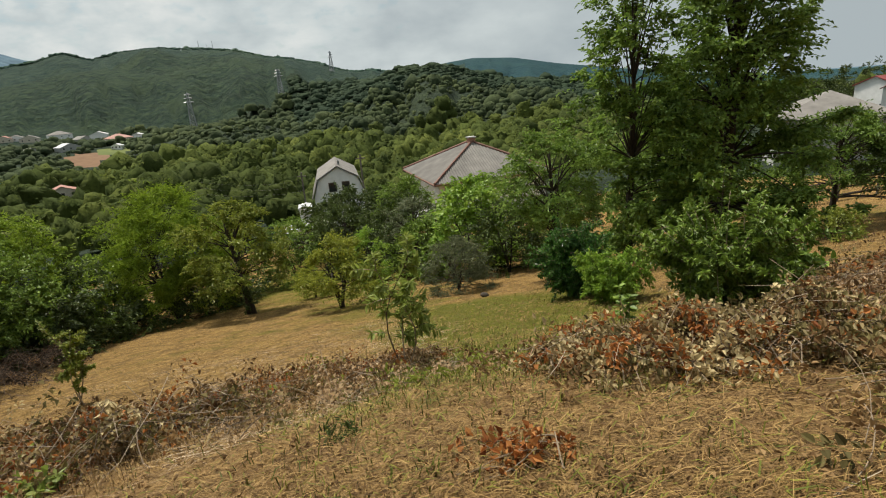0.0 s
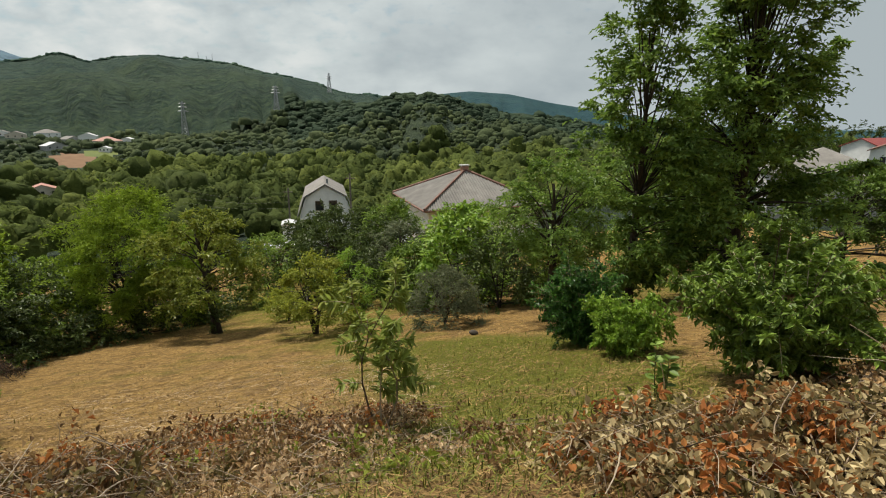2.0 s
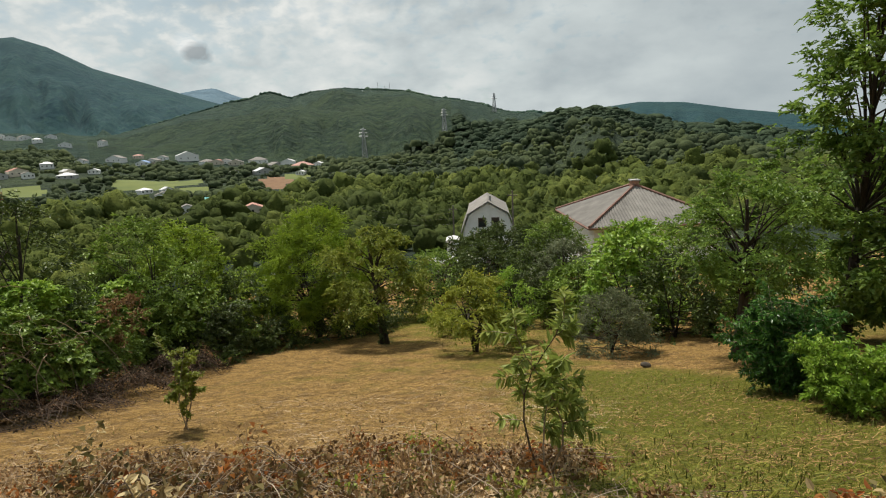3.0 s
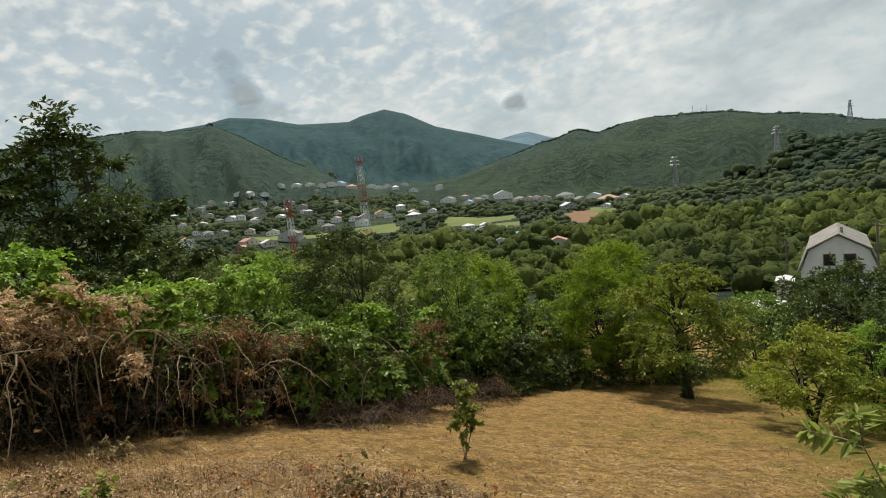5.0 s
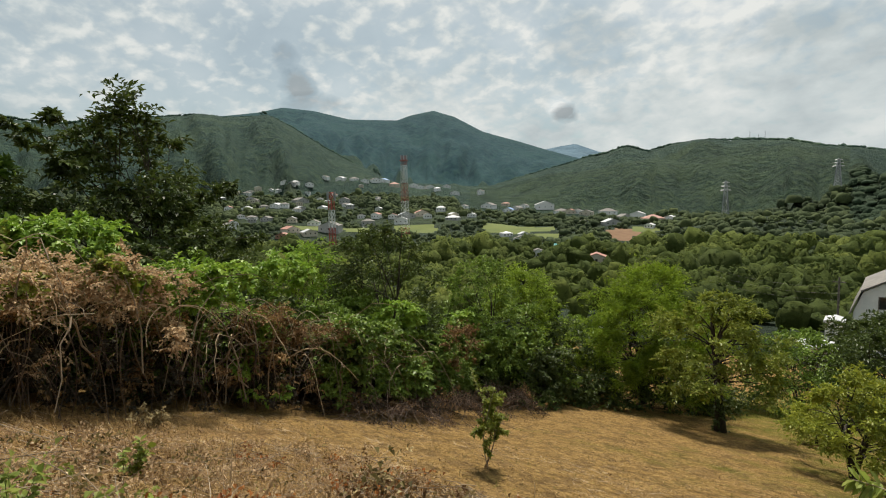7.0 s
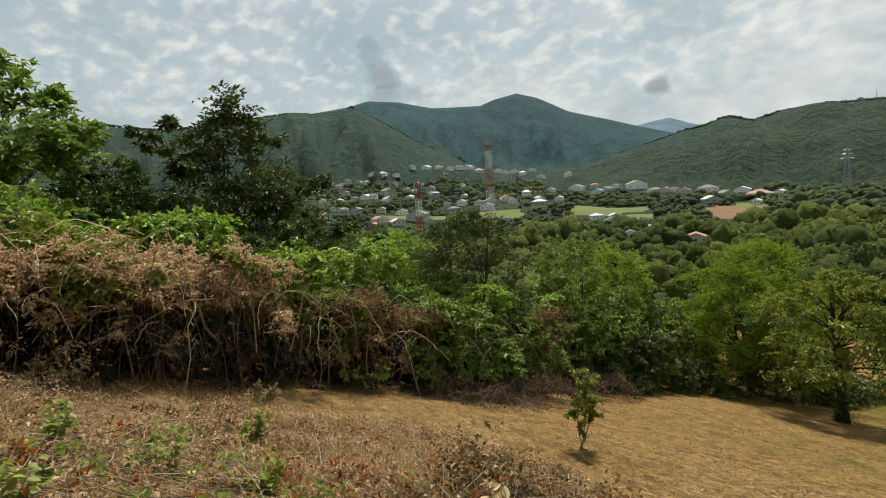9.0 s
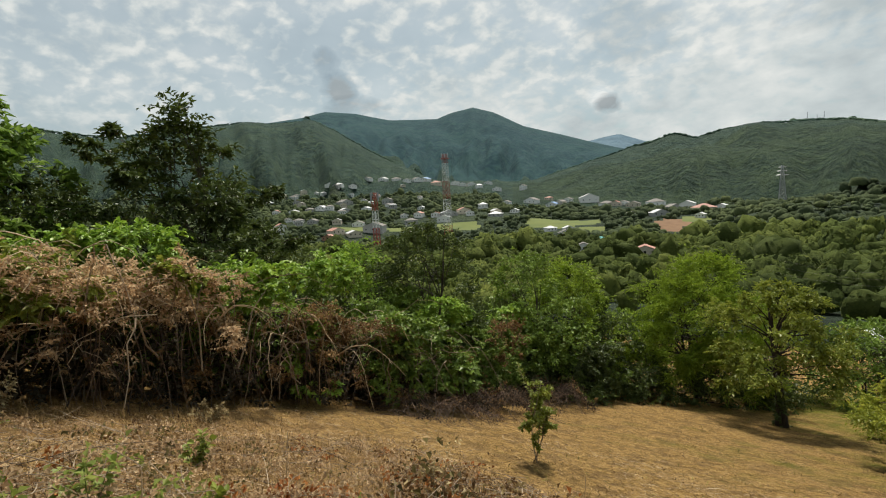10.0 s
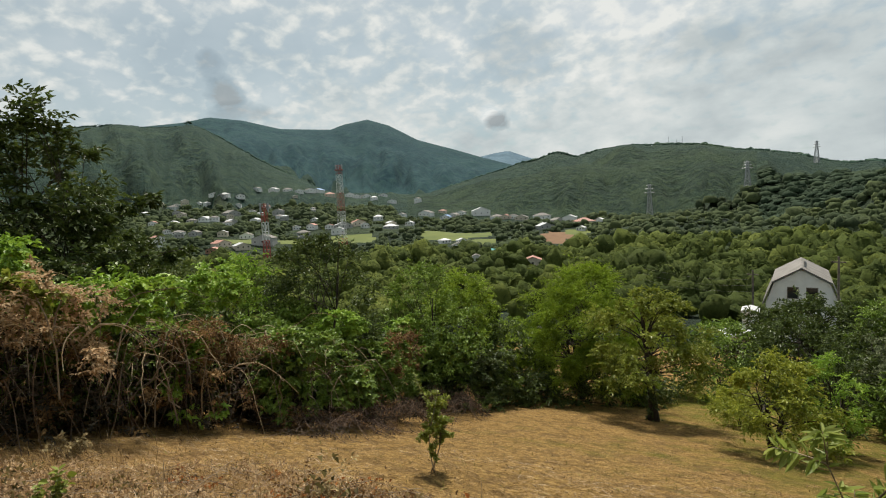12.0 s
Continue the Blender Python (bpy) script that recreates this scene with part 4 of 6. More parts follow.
ROOFS = {"pink_roof": "faded pink", "slate": "grey sheet", "teal_roof": "teal sheet", "white_sheet": "pale sheet", "blue_roof": "blue sheet"}
for i, (x, y, w, h, wall, roof_mat) in enumerate(VILLAGE):
    face = math.degrees(math.atan2(-x, y))
    w, h = w * 1.08, h * 1.08
    cabin("village_house", f"{WALLS[wall]} village house with a {ROOFS[roof_mat]} roof", x, y, land_at(x, y), face + town.uniform(-35, 35), w, w * 0.85, h, w * 0.19,
          wall, roof_mat, 3, 0.35, i % 4 == 3, "house", "village houses in the valley")

# trees of the valley, nearer ones smaller and closer together
n = 3200
r = np.sqrt(rng.uniform(75 ** 2, 330 ** 2, n))
az = np.radians(rng.uniform(-58, 106, n))
x, y = -np.sin(az) * r, np.cos(az) * r
ok = clear_of_fields(x, y) & ((az > -0.5) | (r > 150))
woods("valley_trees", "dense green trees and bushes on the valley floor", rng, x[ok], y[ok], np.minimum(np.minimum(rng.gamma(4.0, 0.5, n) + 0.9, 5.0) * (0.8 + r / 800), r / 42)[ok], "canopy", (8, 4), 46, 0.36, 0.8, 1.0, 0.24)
n = 25000
r = np.sqrt(rng.uniform(300 ** 2, 900 ** 2, n))
az = np.radians(rng.uniform(-26, 100, n))
x, y, deg = -np.sin(az) * r, np.cos(az) * r, np.degrees(az)
town_side = smooth((deg - 40) / 8) * smooth((80 - deg) / 6) * (r < 880)
belts = hash_noise(x / 70, y / 45, 41) + 0.6 * hash_noise(x / 28, y / 22, 42)
ok = clear_of_fields(x, y) & (rng.uniform(0, 1, n) < 1.0 + 0.3 * belts - 0.15 * town_side)
size = np.minimum(rng.gamma(4.0, 0.42, n) + 0.9, 5.5) * (1 - 0.25 * town_side) * (0.8 + 0.35 * smooth((r - 380) / 300)) * np.clip(1 + 0.3 * belts, 0.6, 1.5)
# one stand of woodland for each hill
hump = (deg < 14) & (r > 455) & (r < 690)
fold = (deg >= 14) & (deg < 48) & (r > 640) & (r < 1010 + (deg - 14) * 7.3)
sides = ~hump & ~fold & (r < 640 + 260 * smooth((deg - 48) / 4))
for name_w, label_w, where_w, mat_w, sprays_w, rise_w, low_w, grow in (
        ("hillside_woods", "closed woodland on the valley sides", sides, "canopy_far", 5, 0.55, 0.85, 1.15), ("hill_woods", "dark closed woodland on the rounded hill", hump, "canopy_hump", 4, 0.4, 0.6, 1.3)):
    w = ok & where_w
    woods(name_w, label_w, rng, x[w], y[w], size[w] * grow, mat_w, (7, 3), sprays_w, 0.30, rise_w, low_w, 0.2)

# crowns along the skylines of the farther hills
n = 3000
deg = rng.uniform(-4, 96, n)
r = np.where(deg < 52, np.interp(deg, (0, 52), (850, 1700)), 1700.0) + rng.normal(4, 12, n)
x, y = -np.sin(np.radians(deg)) * r, np.cos(np.radians(deg)) * r
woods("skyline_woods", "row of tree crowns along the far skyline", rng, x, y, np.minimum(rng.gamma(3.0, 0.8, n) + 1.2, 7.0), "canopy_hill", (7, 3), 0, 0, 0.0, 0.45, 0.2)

# ---- trees of the orchard ----
orchard_fruit_tree = make_tree("fruit_tree", "spreading fruit tree with light green leaves and a short dark trunk", -8.45, 21.4, 5.0, 4.2, 0.34, "leaf_fruit", "bark_dark", "dome", 64, 160, 0.50, 0.15, 0.18, seed=2, lean=(-0.4, 0.2), inner=0.2)
ivy_rng = np.random.default_rng(401)
ivy_at = np.stack([ivy_rng.normal(0, 0.10, 60) - 0.05, ivy_rng.normal(0, 0.10, 60), ivy_rng.uniform(0.08, 1.35, 60)], 1)
part("ivy", cloud_of_leaves(ivy_rng, ivy_at, np.full(60, 0.12), 28, 0.07, 0.8, 0.6, 1.0), M["leaf_dark"], orchard_fruit_tree, "dark ivy leaves round the trunk")
make_tree("bushy_fruit_tree", "low bushy fruit tree with yellowing leaves and several stems", -3.95, 18.6, 2.9, 3.3, 0.26, "leaf_yellow", "bark_dark", "dome", 40, 170, 0.42, 0.12, 0.12, 4, seed=3, inner=0.2)
make_tree("young_bush", "small yellow-green bush at the foot of the orchard", -6.1, 23.3, 1.4, 1.6, 0.2, "leaf_yellow", "bark_dark", "round", 30, 80, 0.3, 0.10, 0.05, 3, seed=4, category="bush")
make_tree("upright_bush", "upright bright green bush among the fruit trees", -3.0, 20.8, 3.0, 1.6, 0.1, "leaf_bright", "bark_dark", "round", 45, 100, 0.32, 0.10, 0.06, 3, seed=5, category="bush")
make_tree("grey_bush", "grey-green olive-like bush standing in the grass", 0.45, 17.5, 2.0, 2.5, 0.0, "leaf_grey", "bark_dark", "dome", 90, 120, 0.34, 0.085, 0.05, 5, seed=6, category="bush", wide_leaf=0.35)
make_tree("fruit_tree", "old fruit tree with thin yellow-green foliage and a dark trunk", 3.45, 16.0, 4.75, 3.4, 0.42, "leaf_big", "bark_dark", "broad", 74, 150, 0.46, 0.12, 0.16, seed=7, inner=0.2)
make_tree("feathery_tree", "tall feathery bright green tree above the thicket", -13.2, 24.4, 6.4, 6.6, 0.22, "leaf_willow", "bark_dark", "dome", 130, 270, 0.72, 0.16, 0.16, 3, seed=8, wide_leaf=0.3, inner=0.2,
          reach=((2.8, -1.5, 2.6, 6), (1.0, -3.0, 2.4, 6), (-1.5, -3.0, 2.6, 6)))
make_tree("round_tree", "dense round dark green tree in front of the houses", -6.4, 38.0, 4.7, 8.4, 0.05, "leaf_dark", "bark_dark", "dome", 150, 110, 0.8, 0.26, 0.2, seed=9)
make_tree("grey_tree", "slender grey-green tree behind the orchard", -1.4, 26.6, 4.2, 2.6, 0.15, "leaf_grey", "bark_dark", "round", 60, 110, 0.45, 0.12, 0.1, seed=10)
make_tree("fig_tree", "bright broad-leaved fig tree behind the orchard", 1.2, 22.6, 4.4, 3.6, 0.1, "leaf_bright", "bark_dark", "dome", 80, 80, 0.5, 0.20, 0.1, 4, seed=11, wide_leaf=0.7)
make_tree("fig_bush", "bright broad-leaved bush beside the fig tree", -0.5, 22.6, 2.9, 1.9, 0.05, "leaf_shrub", "bark_dark", "round", 45, 80, 0.38, 0.16, 0.06, 3, seed=12, category="bush", wide_leaf=0.6)
make_tree("great_tree", "very tall broad tree with layered dark green branches", 10.3, 18.8, 14.0, 6.0, 0.04, "leaf_big", "bark_dark", "cone", 290, 150, 0.78, 0.19, 0.27, seed=13, inner=0.22, wide_leaf=0.55, flat=0.34,
          reach=((-4.6, -1.0, 3.6, 8), (-3.4, -2.0, 5.2, 7), (-4.0, -2.4, 2.4, 7), (3.2, -1.2, 4.6, 6), (3.0, 0.5, 8.4, 5), (0.5, -3.8, 2.6, 6), (2.6, -3.0, 1.8, 6), (-2.7, -3.2, 1.6, 6), (2.6, -0.6, 10.2, 5)))
make_tree("great_tree", "slim tall tree grown into its larger neighbour", 6.7, 18.4, 11.2, 3.4, 0.05, "leaf_big", "bark_dark", "broad", 120, 150, 0.58, 0.18, 0.16, seed=19, inner=0.12, wide_leaf=0.55, flat=0.4)
make_tree("orchard_tree", "wide dark green orchard tree with a leaning trunk", 15.6, 20.4, 4.4, 5.6, 0.28, "leaf_big", "bark_dark", "dome", 120, 110, 0.5, 0.14, 0.14, seed=14)
make_tree("orchard_tree", "dark green orchard tree near the garden fence", 17.9, 19.2, 4.4, 4.8, 0.3, "leaf_dark", "bark_dark", "dome", 90, 110, 0.5, 0.15, 0.13, seed=15)
make_tree("low_bush", "low yellow-green bush under the orchard trees", 10.8, 13.9, 0.95, 1.5, 0.05, "leaf_fruit", "bark_dark", "dome", 30, 80, 0.26, 0.09, 0.04, 3, seed=16, category="bush")
make_tree("dark_tree", "dark tree with sparse upper sprays rising over the brambles", -17.2, 4.9, 8.0, 6.4, 0.12, "leaf_dark", "bark_dark", "cone", 130, 110, 0.56, 0.19, 0.14, 2, seed=17, inner=0.12, flat=0.5, wide_leaf=0.5,
          reach=((-1.0, -2.4, 6.9, 7), (-1.2, -3.0, 5.3, 7), (-0.6, -1.6, 7.2, 5), (0.8, 2.6, 5.4, 6), (0.9, 3.2, 4.0, 6)))
make_tree("broad_leaved_tree", "broad-leaved green tree behind the bramble thicket", -17.4, -0.8, 6.8, 6.2, 0.1, "leaf_big", "bark_dark", "dome", 120, 90, 0.6, 0.24, 0.14, 2, seed=18, wide_leaf=0.65)

# ---- near plants ----
make_shrub("young_sapling", "slender young sapling with long pale green leaves", -0.68, 6.5, 2.6, 0.09, "leaf_pale", 3, "twig", 0.012, 62, 0.125, 0.27, 0.3, seed=21, side=9, category="sapling")
make_shrub("small_sapling", "small bushy sapling alone in the mown grass", -6.62, 8.4, 2.3, 0.06, "leaf_fruit", 3, "twig", 0.012, 150, 0.065, 0.4, 0.42, seed=22, side=12, category="sapling")
make_shrub("leafy_shrub", "large leafy green shrub at the edge of the cut brush", 3.95, 7.1, 2.0, 1.0, "leaf_shrub", 40, "twig", 0.013, 110, 0.090, 0.5, 0.08, seed=23, side=9, small=True,
           extra=[[(0.1, 0.3, 0.2), (0.15, 0.4, 1.0), (0.16, 0.42, 1.6), (0.18, 0.45, 2.0)]])
make_shrub("leafy_shrub", "low broad-leaved dark green shrub beside the larger one", 6.0, 8.5, 0.8, 0.6, "leaf_shrub", 14, "twig", 0.012, 30, 0.18, 0.5, 0.1, seed=24, side=3)
make_shrub("laurel_bush", "dense dark glossy laurel bush", 2.95, 11.3, 2.0, 0.62, "leaf_laurel", 44, "twig", 0.012, 110, 0.085, 0.45, 0.0, seed=25, side=8, bend=0.1, small=True)
make_shrub("laurel_bush", "lighter green laurel bush with upright shoots", 3.2, 9.6, 1.3, 0.62, "leaf_bright", 40, "stem_green", 0.010, 100, 0.075, 0.42, 0.0, seed=26, side=5, bend=0.1, small=True)
make_shrub("broad_leaved_plant", "tall weed with broad light green leaves", 2.4, 6.6, 0.75, 0.12, "leaf_shrub", 3, "stem_green", 0.009, 18, 0.12, 0.6, 0.3, seed=27, category="plant")

# ---- bramble thicket along the meadow ----
def make_bramble(x, y, wide, height, seed, top, bare, single=False, front="leaf_shrub", share=0.16):
    """A thicket: leafy heart coloured dark for its inner shade, vines hanging down its face, arching canes, and growth
    heaped on top.
    top: shares of clumps on the crest by material. bare: how much of the face is dead vines."""
    rng = np.random.default_rng(seed)
    z = land_at(x, y)
    e = thing("bramble_thicket", x, y, z - 0.05, "tangled bramble thicket with dead hanging vines and fresh tops" if bare > 0.4 else "dense green bramble thicket at the meadow edge", "thicket", "bramble thickets along the meadow")

    def crest(px, py):
        edge = np.maximum(np.abs(px), np.abs(py)) / (wide * 0.64)
        return height * np.clip(1 - edge ** 4, 0.12, 1) * (0.86 + 0.2 * np.sin(px * 2.6 + seed) * np.cos(py * 2.2 + seed * 0.7))
    rest = Geo()
    for i in range(int((34 if bare > 0.4 else 14) * wide / 2)):
        a = rng.uniform(0, 2 * np.pi)
        p0 = np.array([rng.uniform(-wide / 2, wide / 2), rng.uniform(-wide / 2, wide / 2), rng.uniform(0, height * 0.8)])
        t = np.linspace(0, 1, 8)[:, None]
        d = np.array([np.cos(a), np.sin(a), 0]) * rng.uniform(0.5, 1.8)
        lift = (height - p0[2]) * rng.uniform(0.3, 1.1)
        pts = p0 + d * t + np.array([0, 0, 1]) * lift * np.sin(t * rng.uniform(1.8, 3.6)) + rng.normal(size=(8, 3)) * 0.04
        pts[:, 2] = np.maximum(pts[:, 2], 0.02)
        own = single and i < 36
        g = Geo() if own else rest
        g.tube(pts, np.linspace(0.012, 0.004, 8) * rng.uniform(0.5, 1.5), 4)
        if own:
            part("cane", g.out(), M["twig"], e)
    vine_leaves = []
    for i in range(int((34 if bare > 0.4 else 8) * wide / 2)):
        px, py = rng.uniform(-wide / 2, wide / 2), rng.uniform(-wide / 2, wide / 2)
        if px < wide * 0.1 and rng.uniform() < 0.7:
            px = wide * rng.uniform(0.2, 0.56)
        h = float(crest(np.array(px * 0.8), np.array(py * 0.8))) * rng.uniform(0.5, 0.98)
        t = np.linspace(0, 1, 7)
        pts = np.stack([px + 0.10 * np.sin(t * 4 + i) + rng.uniform(-0.15, 0.3) * t, py + 0.12 * np.sin(t * 3 + i * 2) + rng.uniform(-0.35, 0.35) * t, h * (1 - t) + 0.02], 1)
        rest.tube(pts, np.linspace(0.006, 0.004, 7) * rng.uniform(0.5, 1.5), 4)
        vine_leaves.append(pts[rng.integers(0, 5, 2)])
    if bare > 0.4:
        pale = Geo()
        for i in range(int(40 * wide / 2)):
            big = i < 2
            a = rng.uniform(-1.5, 1.5)
            p0 = np.array([wide * rng.uniform(-0.1, 0.5), rng.uniform(-wide / 2, wide / 2), height * rng.uniform(0.66, 1.0)])
            t = np.linspace(0, 1, 9)[:, None]
            L = rng.uniform(1.2, 2.2) if big else rng.uniform(0.5, 1.5)
            d = np.array([np.cos(a) * 0.55, np.sin(a), 0]) * L
            drop = rng.uniform(0.3, 0.9) * height if big else rng.uniform(0.0, 0.7)
            pts = p0 + d * t + np.array([0, 0, 1]) * (0.35 * L * np.sin(t * 2.6) * rng.uniform(0.2, 1) - drop * t ** 1.7) + np.cumsum(rng.normal(size=(9, 3)), 0) * (0.02 if big else 0.025)
            pts[:, 2] = np.maximum(pts[:, 2], 0.05)
            g = Geo() if big else pale
            g.tube(pts, np.linspace(0.016, 0.006, 9) * rng.uniform(0.7, 1.3) if big else np.linspace(0.008, 0.003, 9) * rng.uniform(0.6, 1.5), 6 if big else 4)
            if big:
                part("branch", g.out(), M["cane"], e, "bleached dead branch", True)
        tagged(part("cane_mesh", pale.out(), M["cane"], e), kind="stuff")
    if rest.v:
        tagged(part("cane_tangle", rest.out(), M["vine"], e), kind="stuff")
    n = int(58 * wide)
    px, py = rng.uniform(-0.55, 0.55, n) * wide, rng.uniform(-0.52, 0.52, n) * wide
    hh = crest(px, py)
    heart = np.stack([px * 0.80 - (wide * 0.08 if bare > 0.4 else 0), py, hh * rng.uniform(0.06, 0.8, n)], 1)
    part("heart_leaves", cloud_of_leaves(rng, heart, np.full(n, 0.30), 22 if bare > 0.4 else 9, 0.11 if bare > 0.4 else 0.20, 0.6), M["leaf_inner_shade" if bare > 0.4 else "leaf_dark"], e)
    at = 0
    for mat, share in top:
        k = int(n * share)
        q = slice(at, at + k)
        at = (at + k) % max(1, n - 40)
        order = np.argsort(np.sin(px * 1.7 + seed) + np.cos(py * 1.9 - seed))
        c = np.stack([px, py, hh * (rng.uniform(0.86, 1.04, n) if mat in ("leaf_tan", "leaf_dead") else rng.uniform(0.96, 1.16, n))], 1)[order][q]
        broad = mat not in ("leaf_tan", "leaf_dead")
        part("top_growth" if broad else "dry_growth", cloud_of_leaves(rng, c, np.full(len(c), 0.27), 70 if broad else 60, 0.13 if broad else 0.08, 0.62 if broad else 0.55, droop=0.3), M[mat], e)
    k = int(n * share)
    dry = front in ("leaf_tan", "leaf_dead")
    face = np.stack([wide * rng.uniform(0.30, 0.58, k), py[:k], height * np.where(rng.uniform(0, 1, k) < 0.8, rng.uniform(0.72 if dry else 0.35, 1.02, k), rng.uniform(0.2, 0.7, k))], 1)
    part("face_growth", cloud_of_leaves(rng, face, np.full(k, 0.24), 56, 0.07 if dry else 0.11, 0.5 if dry else 0.6, droop=0.4 if dry else 0.3), M[front], e)
    if bare > 0:
        c = np.concatenate(vine_leaves)[::2]
        part("dead_leaves", cloud_of_leaves(rng, c, np.full(len(c), 0.14), 9, 0.075, 0.45, droop=1.2), M["leaf_dead"], e)
    return e


EDGE = [(-9.6, -3.2), (-10.2, -0.8), (-10.3, 1.3), (-10.6, 3.2), (-11.6, 5.2), (-12.4, 7.2), (-12.5, 9.3), (-13.2, 11.4), (-14.3, 13.6), (-14.7, 15.8), (-14.2, 18.0)]
TOPS = [(("leaf_tan", 0.36), ("leaf_bright", 0.25)), (("leaf_tan", 0.42), ("leaf_fruit", 0.36)), (("leaf_fruit", 0.36), ("leaf_tan", 0.42)), (("leaf_tan", 0.60), ("leaf_fruit", 0.14)),
        (("leaf_bright", 0.42), ("leaf_dead", 0.12)), (("leaf_bright", 0.2), ("leaf_dead", 0.22)), (("leaf_shrub", 0.35), ("leaf_dead", 0.2)), (("leaf_shrub", 0.5), ("leaf_dead", 0.12)),
        (("leaf_shrub", 0.55),), (("leaf_shrub", 0.5), ("leaf_bright", 0.12)), (("leaf_shrub", 0.5),)]
FRONT = ("leaf_tan", "leaf_tan", "leaf_tan", "leaf_tan", "leaf_dead", "leaf_dead", "leaf_shrub", "leaf_shrub", "leaf_shrub", "leaf_dark", "leaf_dark")
HIGH = (2.1, 2.2, 2.3, 2.35, 2.2, 2.1, 2.0, 2.0, 2.1, 2.2, 2.3)
front_row = []
for i, (x, y) in enumerate(EDGE):
    front_row.append(make_bramble(x - 0.4, y, 2.6, HIGH[i], 40 + i, TOPS[i], 1.0 if i < 7 else 0.35, i < 7, FRONT[i], 0.26 if i < 4 else 0.18))
    back = (("leaf_bright", 0.45),) if i in (1, 2, 4, 7) else (("leaf_dark", 0.5),) if i % 2 else (("leaf_shrub", 0.3), ("leaf_bright", 0.2))
    make_bramble(x - 2.5, y + 0.5, 3.0, HIGH[i] + (0.8 if i > 5 else 0.55), 60 + i, back, 0.0)


def leaf_heap(x, y, z, wide, tall, mat, seed, length=0.115, broad=0.72):
    """A mound of vine leaves grown over the nearest thicket: leaves shingled over a rounded face."""
    rng = np.random.default_rng(seed)
    host = min(front_row, key=lambda b: (b.location.x - x) ** 2 + (b.location.y - y) ** 2)
    n = int(46 * wide * (wide + tall))
    d = unit(rng.normal(size=(n, 3)) + np.array([0.35, 0, 0.45]))
    c = d * np.array([wide * 0.7, wide, tall]) * rng.uniform(0.7, 1.08, (n, 1)) * (1 + 0.2 * np.sin(d[:, 1:2] * 5 + seed))
    c += np.array([x - host.location.x, y - host.location.y, z - host.location.z])
    part("vine_cover", cloud_of_leaves(rng, c, rng.uniform(0.13, 0.26, n), 42, length, broad, 0.4, 0.8), M[mat], host)


HEAPS = [(-11.0, 5.0, -0.25, 0.95, 0.45, "leaf_bright"), (-11.8, 2.9, 0.70, 1.25, 0.40, "leaf_bright"), (-10.7, 1.8, 0.25, 0.75, 0.40, "leaf_fruit"), (-12.4, 7.3, -0.35, 0.75, 0.45, "leaf_bright"),
         (-11.6, 0.6, 0.55, 0.9, 0.4, "leaf_shrub"), (-12.0, 9.0, -2.3, 0.9, 0.7, "leaf_shrub"), (-10.0, -1.4, 0.3, 0.9, 0.4, "leaf_fruit")]
for i, h in enumerate(HEAPS):
    leaf_heap(*h, 300 + i)
for i, h in enumerate([(-10.5, 3.6, 0.05, 0.85, 0.45, "leaf_tan"), (-10.3, 2.6, 0.20, 0.7, 0.35, "leaf_tan"), (-10.3, 0.5, 0.35, 0.8, 0.35, "leaf_tan"), (-11.6, 6.6, -1.4, 0.7, 0.5, "leaf_dead"), (-12.4, 12.7, -3.1, 0.6, 0.7, "leaf_dead")]):
    leaf_heap(*h, 320 + i, 0.075, 0.55)
vines = np.random.default_rng(330)
for i, (x, y) in enumerate(EDGE[6:]):
    for j, mat in enumerate(("leaf_shrub", "leaf_dark", "leaf_shrub", "leaf_bright")[:4 if i % 2 else 3]):
        hx, hy = x + vines.uniform(0.0, 0.9), y + vines.uniform(-1.1, 1.1)
        leaf_heap(hx - 0.3 * j, hy, land_at(hx, hy) + (HIGH[6 + i] + 0.3) * (0.45 + 0.22 * j), vines.uniform(0.5, 0.8), vines.uniform(0.35, 0.6), mat, 340 + 5 * i + j, 0.13)
for i, (x, y) in enumerate(((-15.2, 20.6), (-16.4, 23.4), (-15.2, 27.6), (-12.0, 29.4), (-9.0, 30.6), (-5.8, 31.4), (-2.4, 31.0), (1.2, 28.6), (4.6, 26.4))):
    make_tree("hedge_bush", "dense dark green bush closing the orchard", x, y, (3.4, 3.8, 4.2, 4.4, 4.2, 4.4, 4.6, 4.6, 4.4)[i], 4.4, 0.02, ("leaf_dark", "leaf_shrub", "leaf_dark")[i % 3], "bark_dark", "dome", 70, 70, 0.65, 0.20, 0.08, 3, seed=90 + i, category="bush", group="bushes closing the orchard")
# bushes added here, dark-leaved to stand for the deep shade under the trees
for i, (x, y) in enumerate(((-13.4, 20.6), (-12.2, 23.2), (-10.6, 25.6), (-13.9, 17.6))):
    make_tree("hedge_bush", "low bush coloured dark for the shade under the trees", x, y, 1.4, 2.6, 0.02, "leaf_dark", "bark_dark", "dome", 44, 60, 0.45, 0.16, 0.06, 3, seed=130 + i, category="bush", group="bushes closing the orchard")
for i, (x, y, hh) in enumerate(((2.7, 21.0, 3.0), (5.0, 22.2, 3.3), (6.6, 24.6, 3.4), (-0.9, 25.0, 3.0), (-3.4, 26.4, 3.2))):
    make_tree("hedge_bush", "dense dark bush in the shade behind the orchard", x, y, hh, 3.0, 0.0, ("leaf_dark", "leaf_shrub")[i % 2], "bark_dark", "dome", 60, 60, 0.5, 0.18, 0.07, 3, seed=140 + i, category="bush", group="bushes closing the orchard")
make_tree("garden_tree", "leafy green tree beside the hip-roofed house", -2.6, 36.5, 5.6, 4.6, 0.05, "leaf_shrub", "bark_dark", "dome", 80, 110, 0.6, 0.2, 0.12, 2, seed=111)
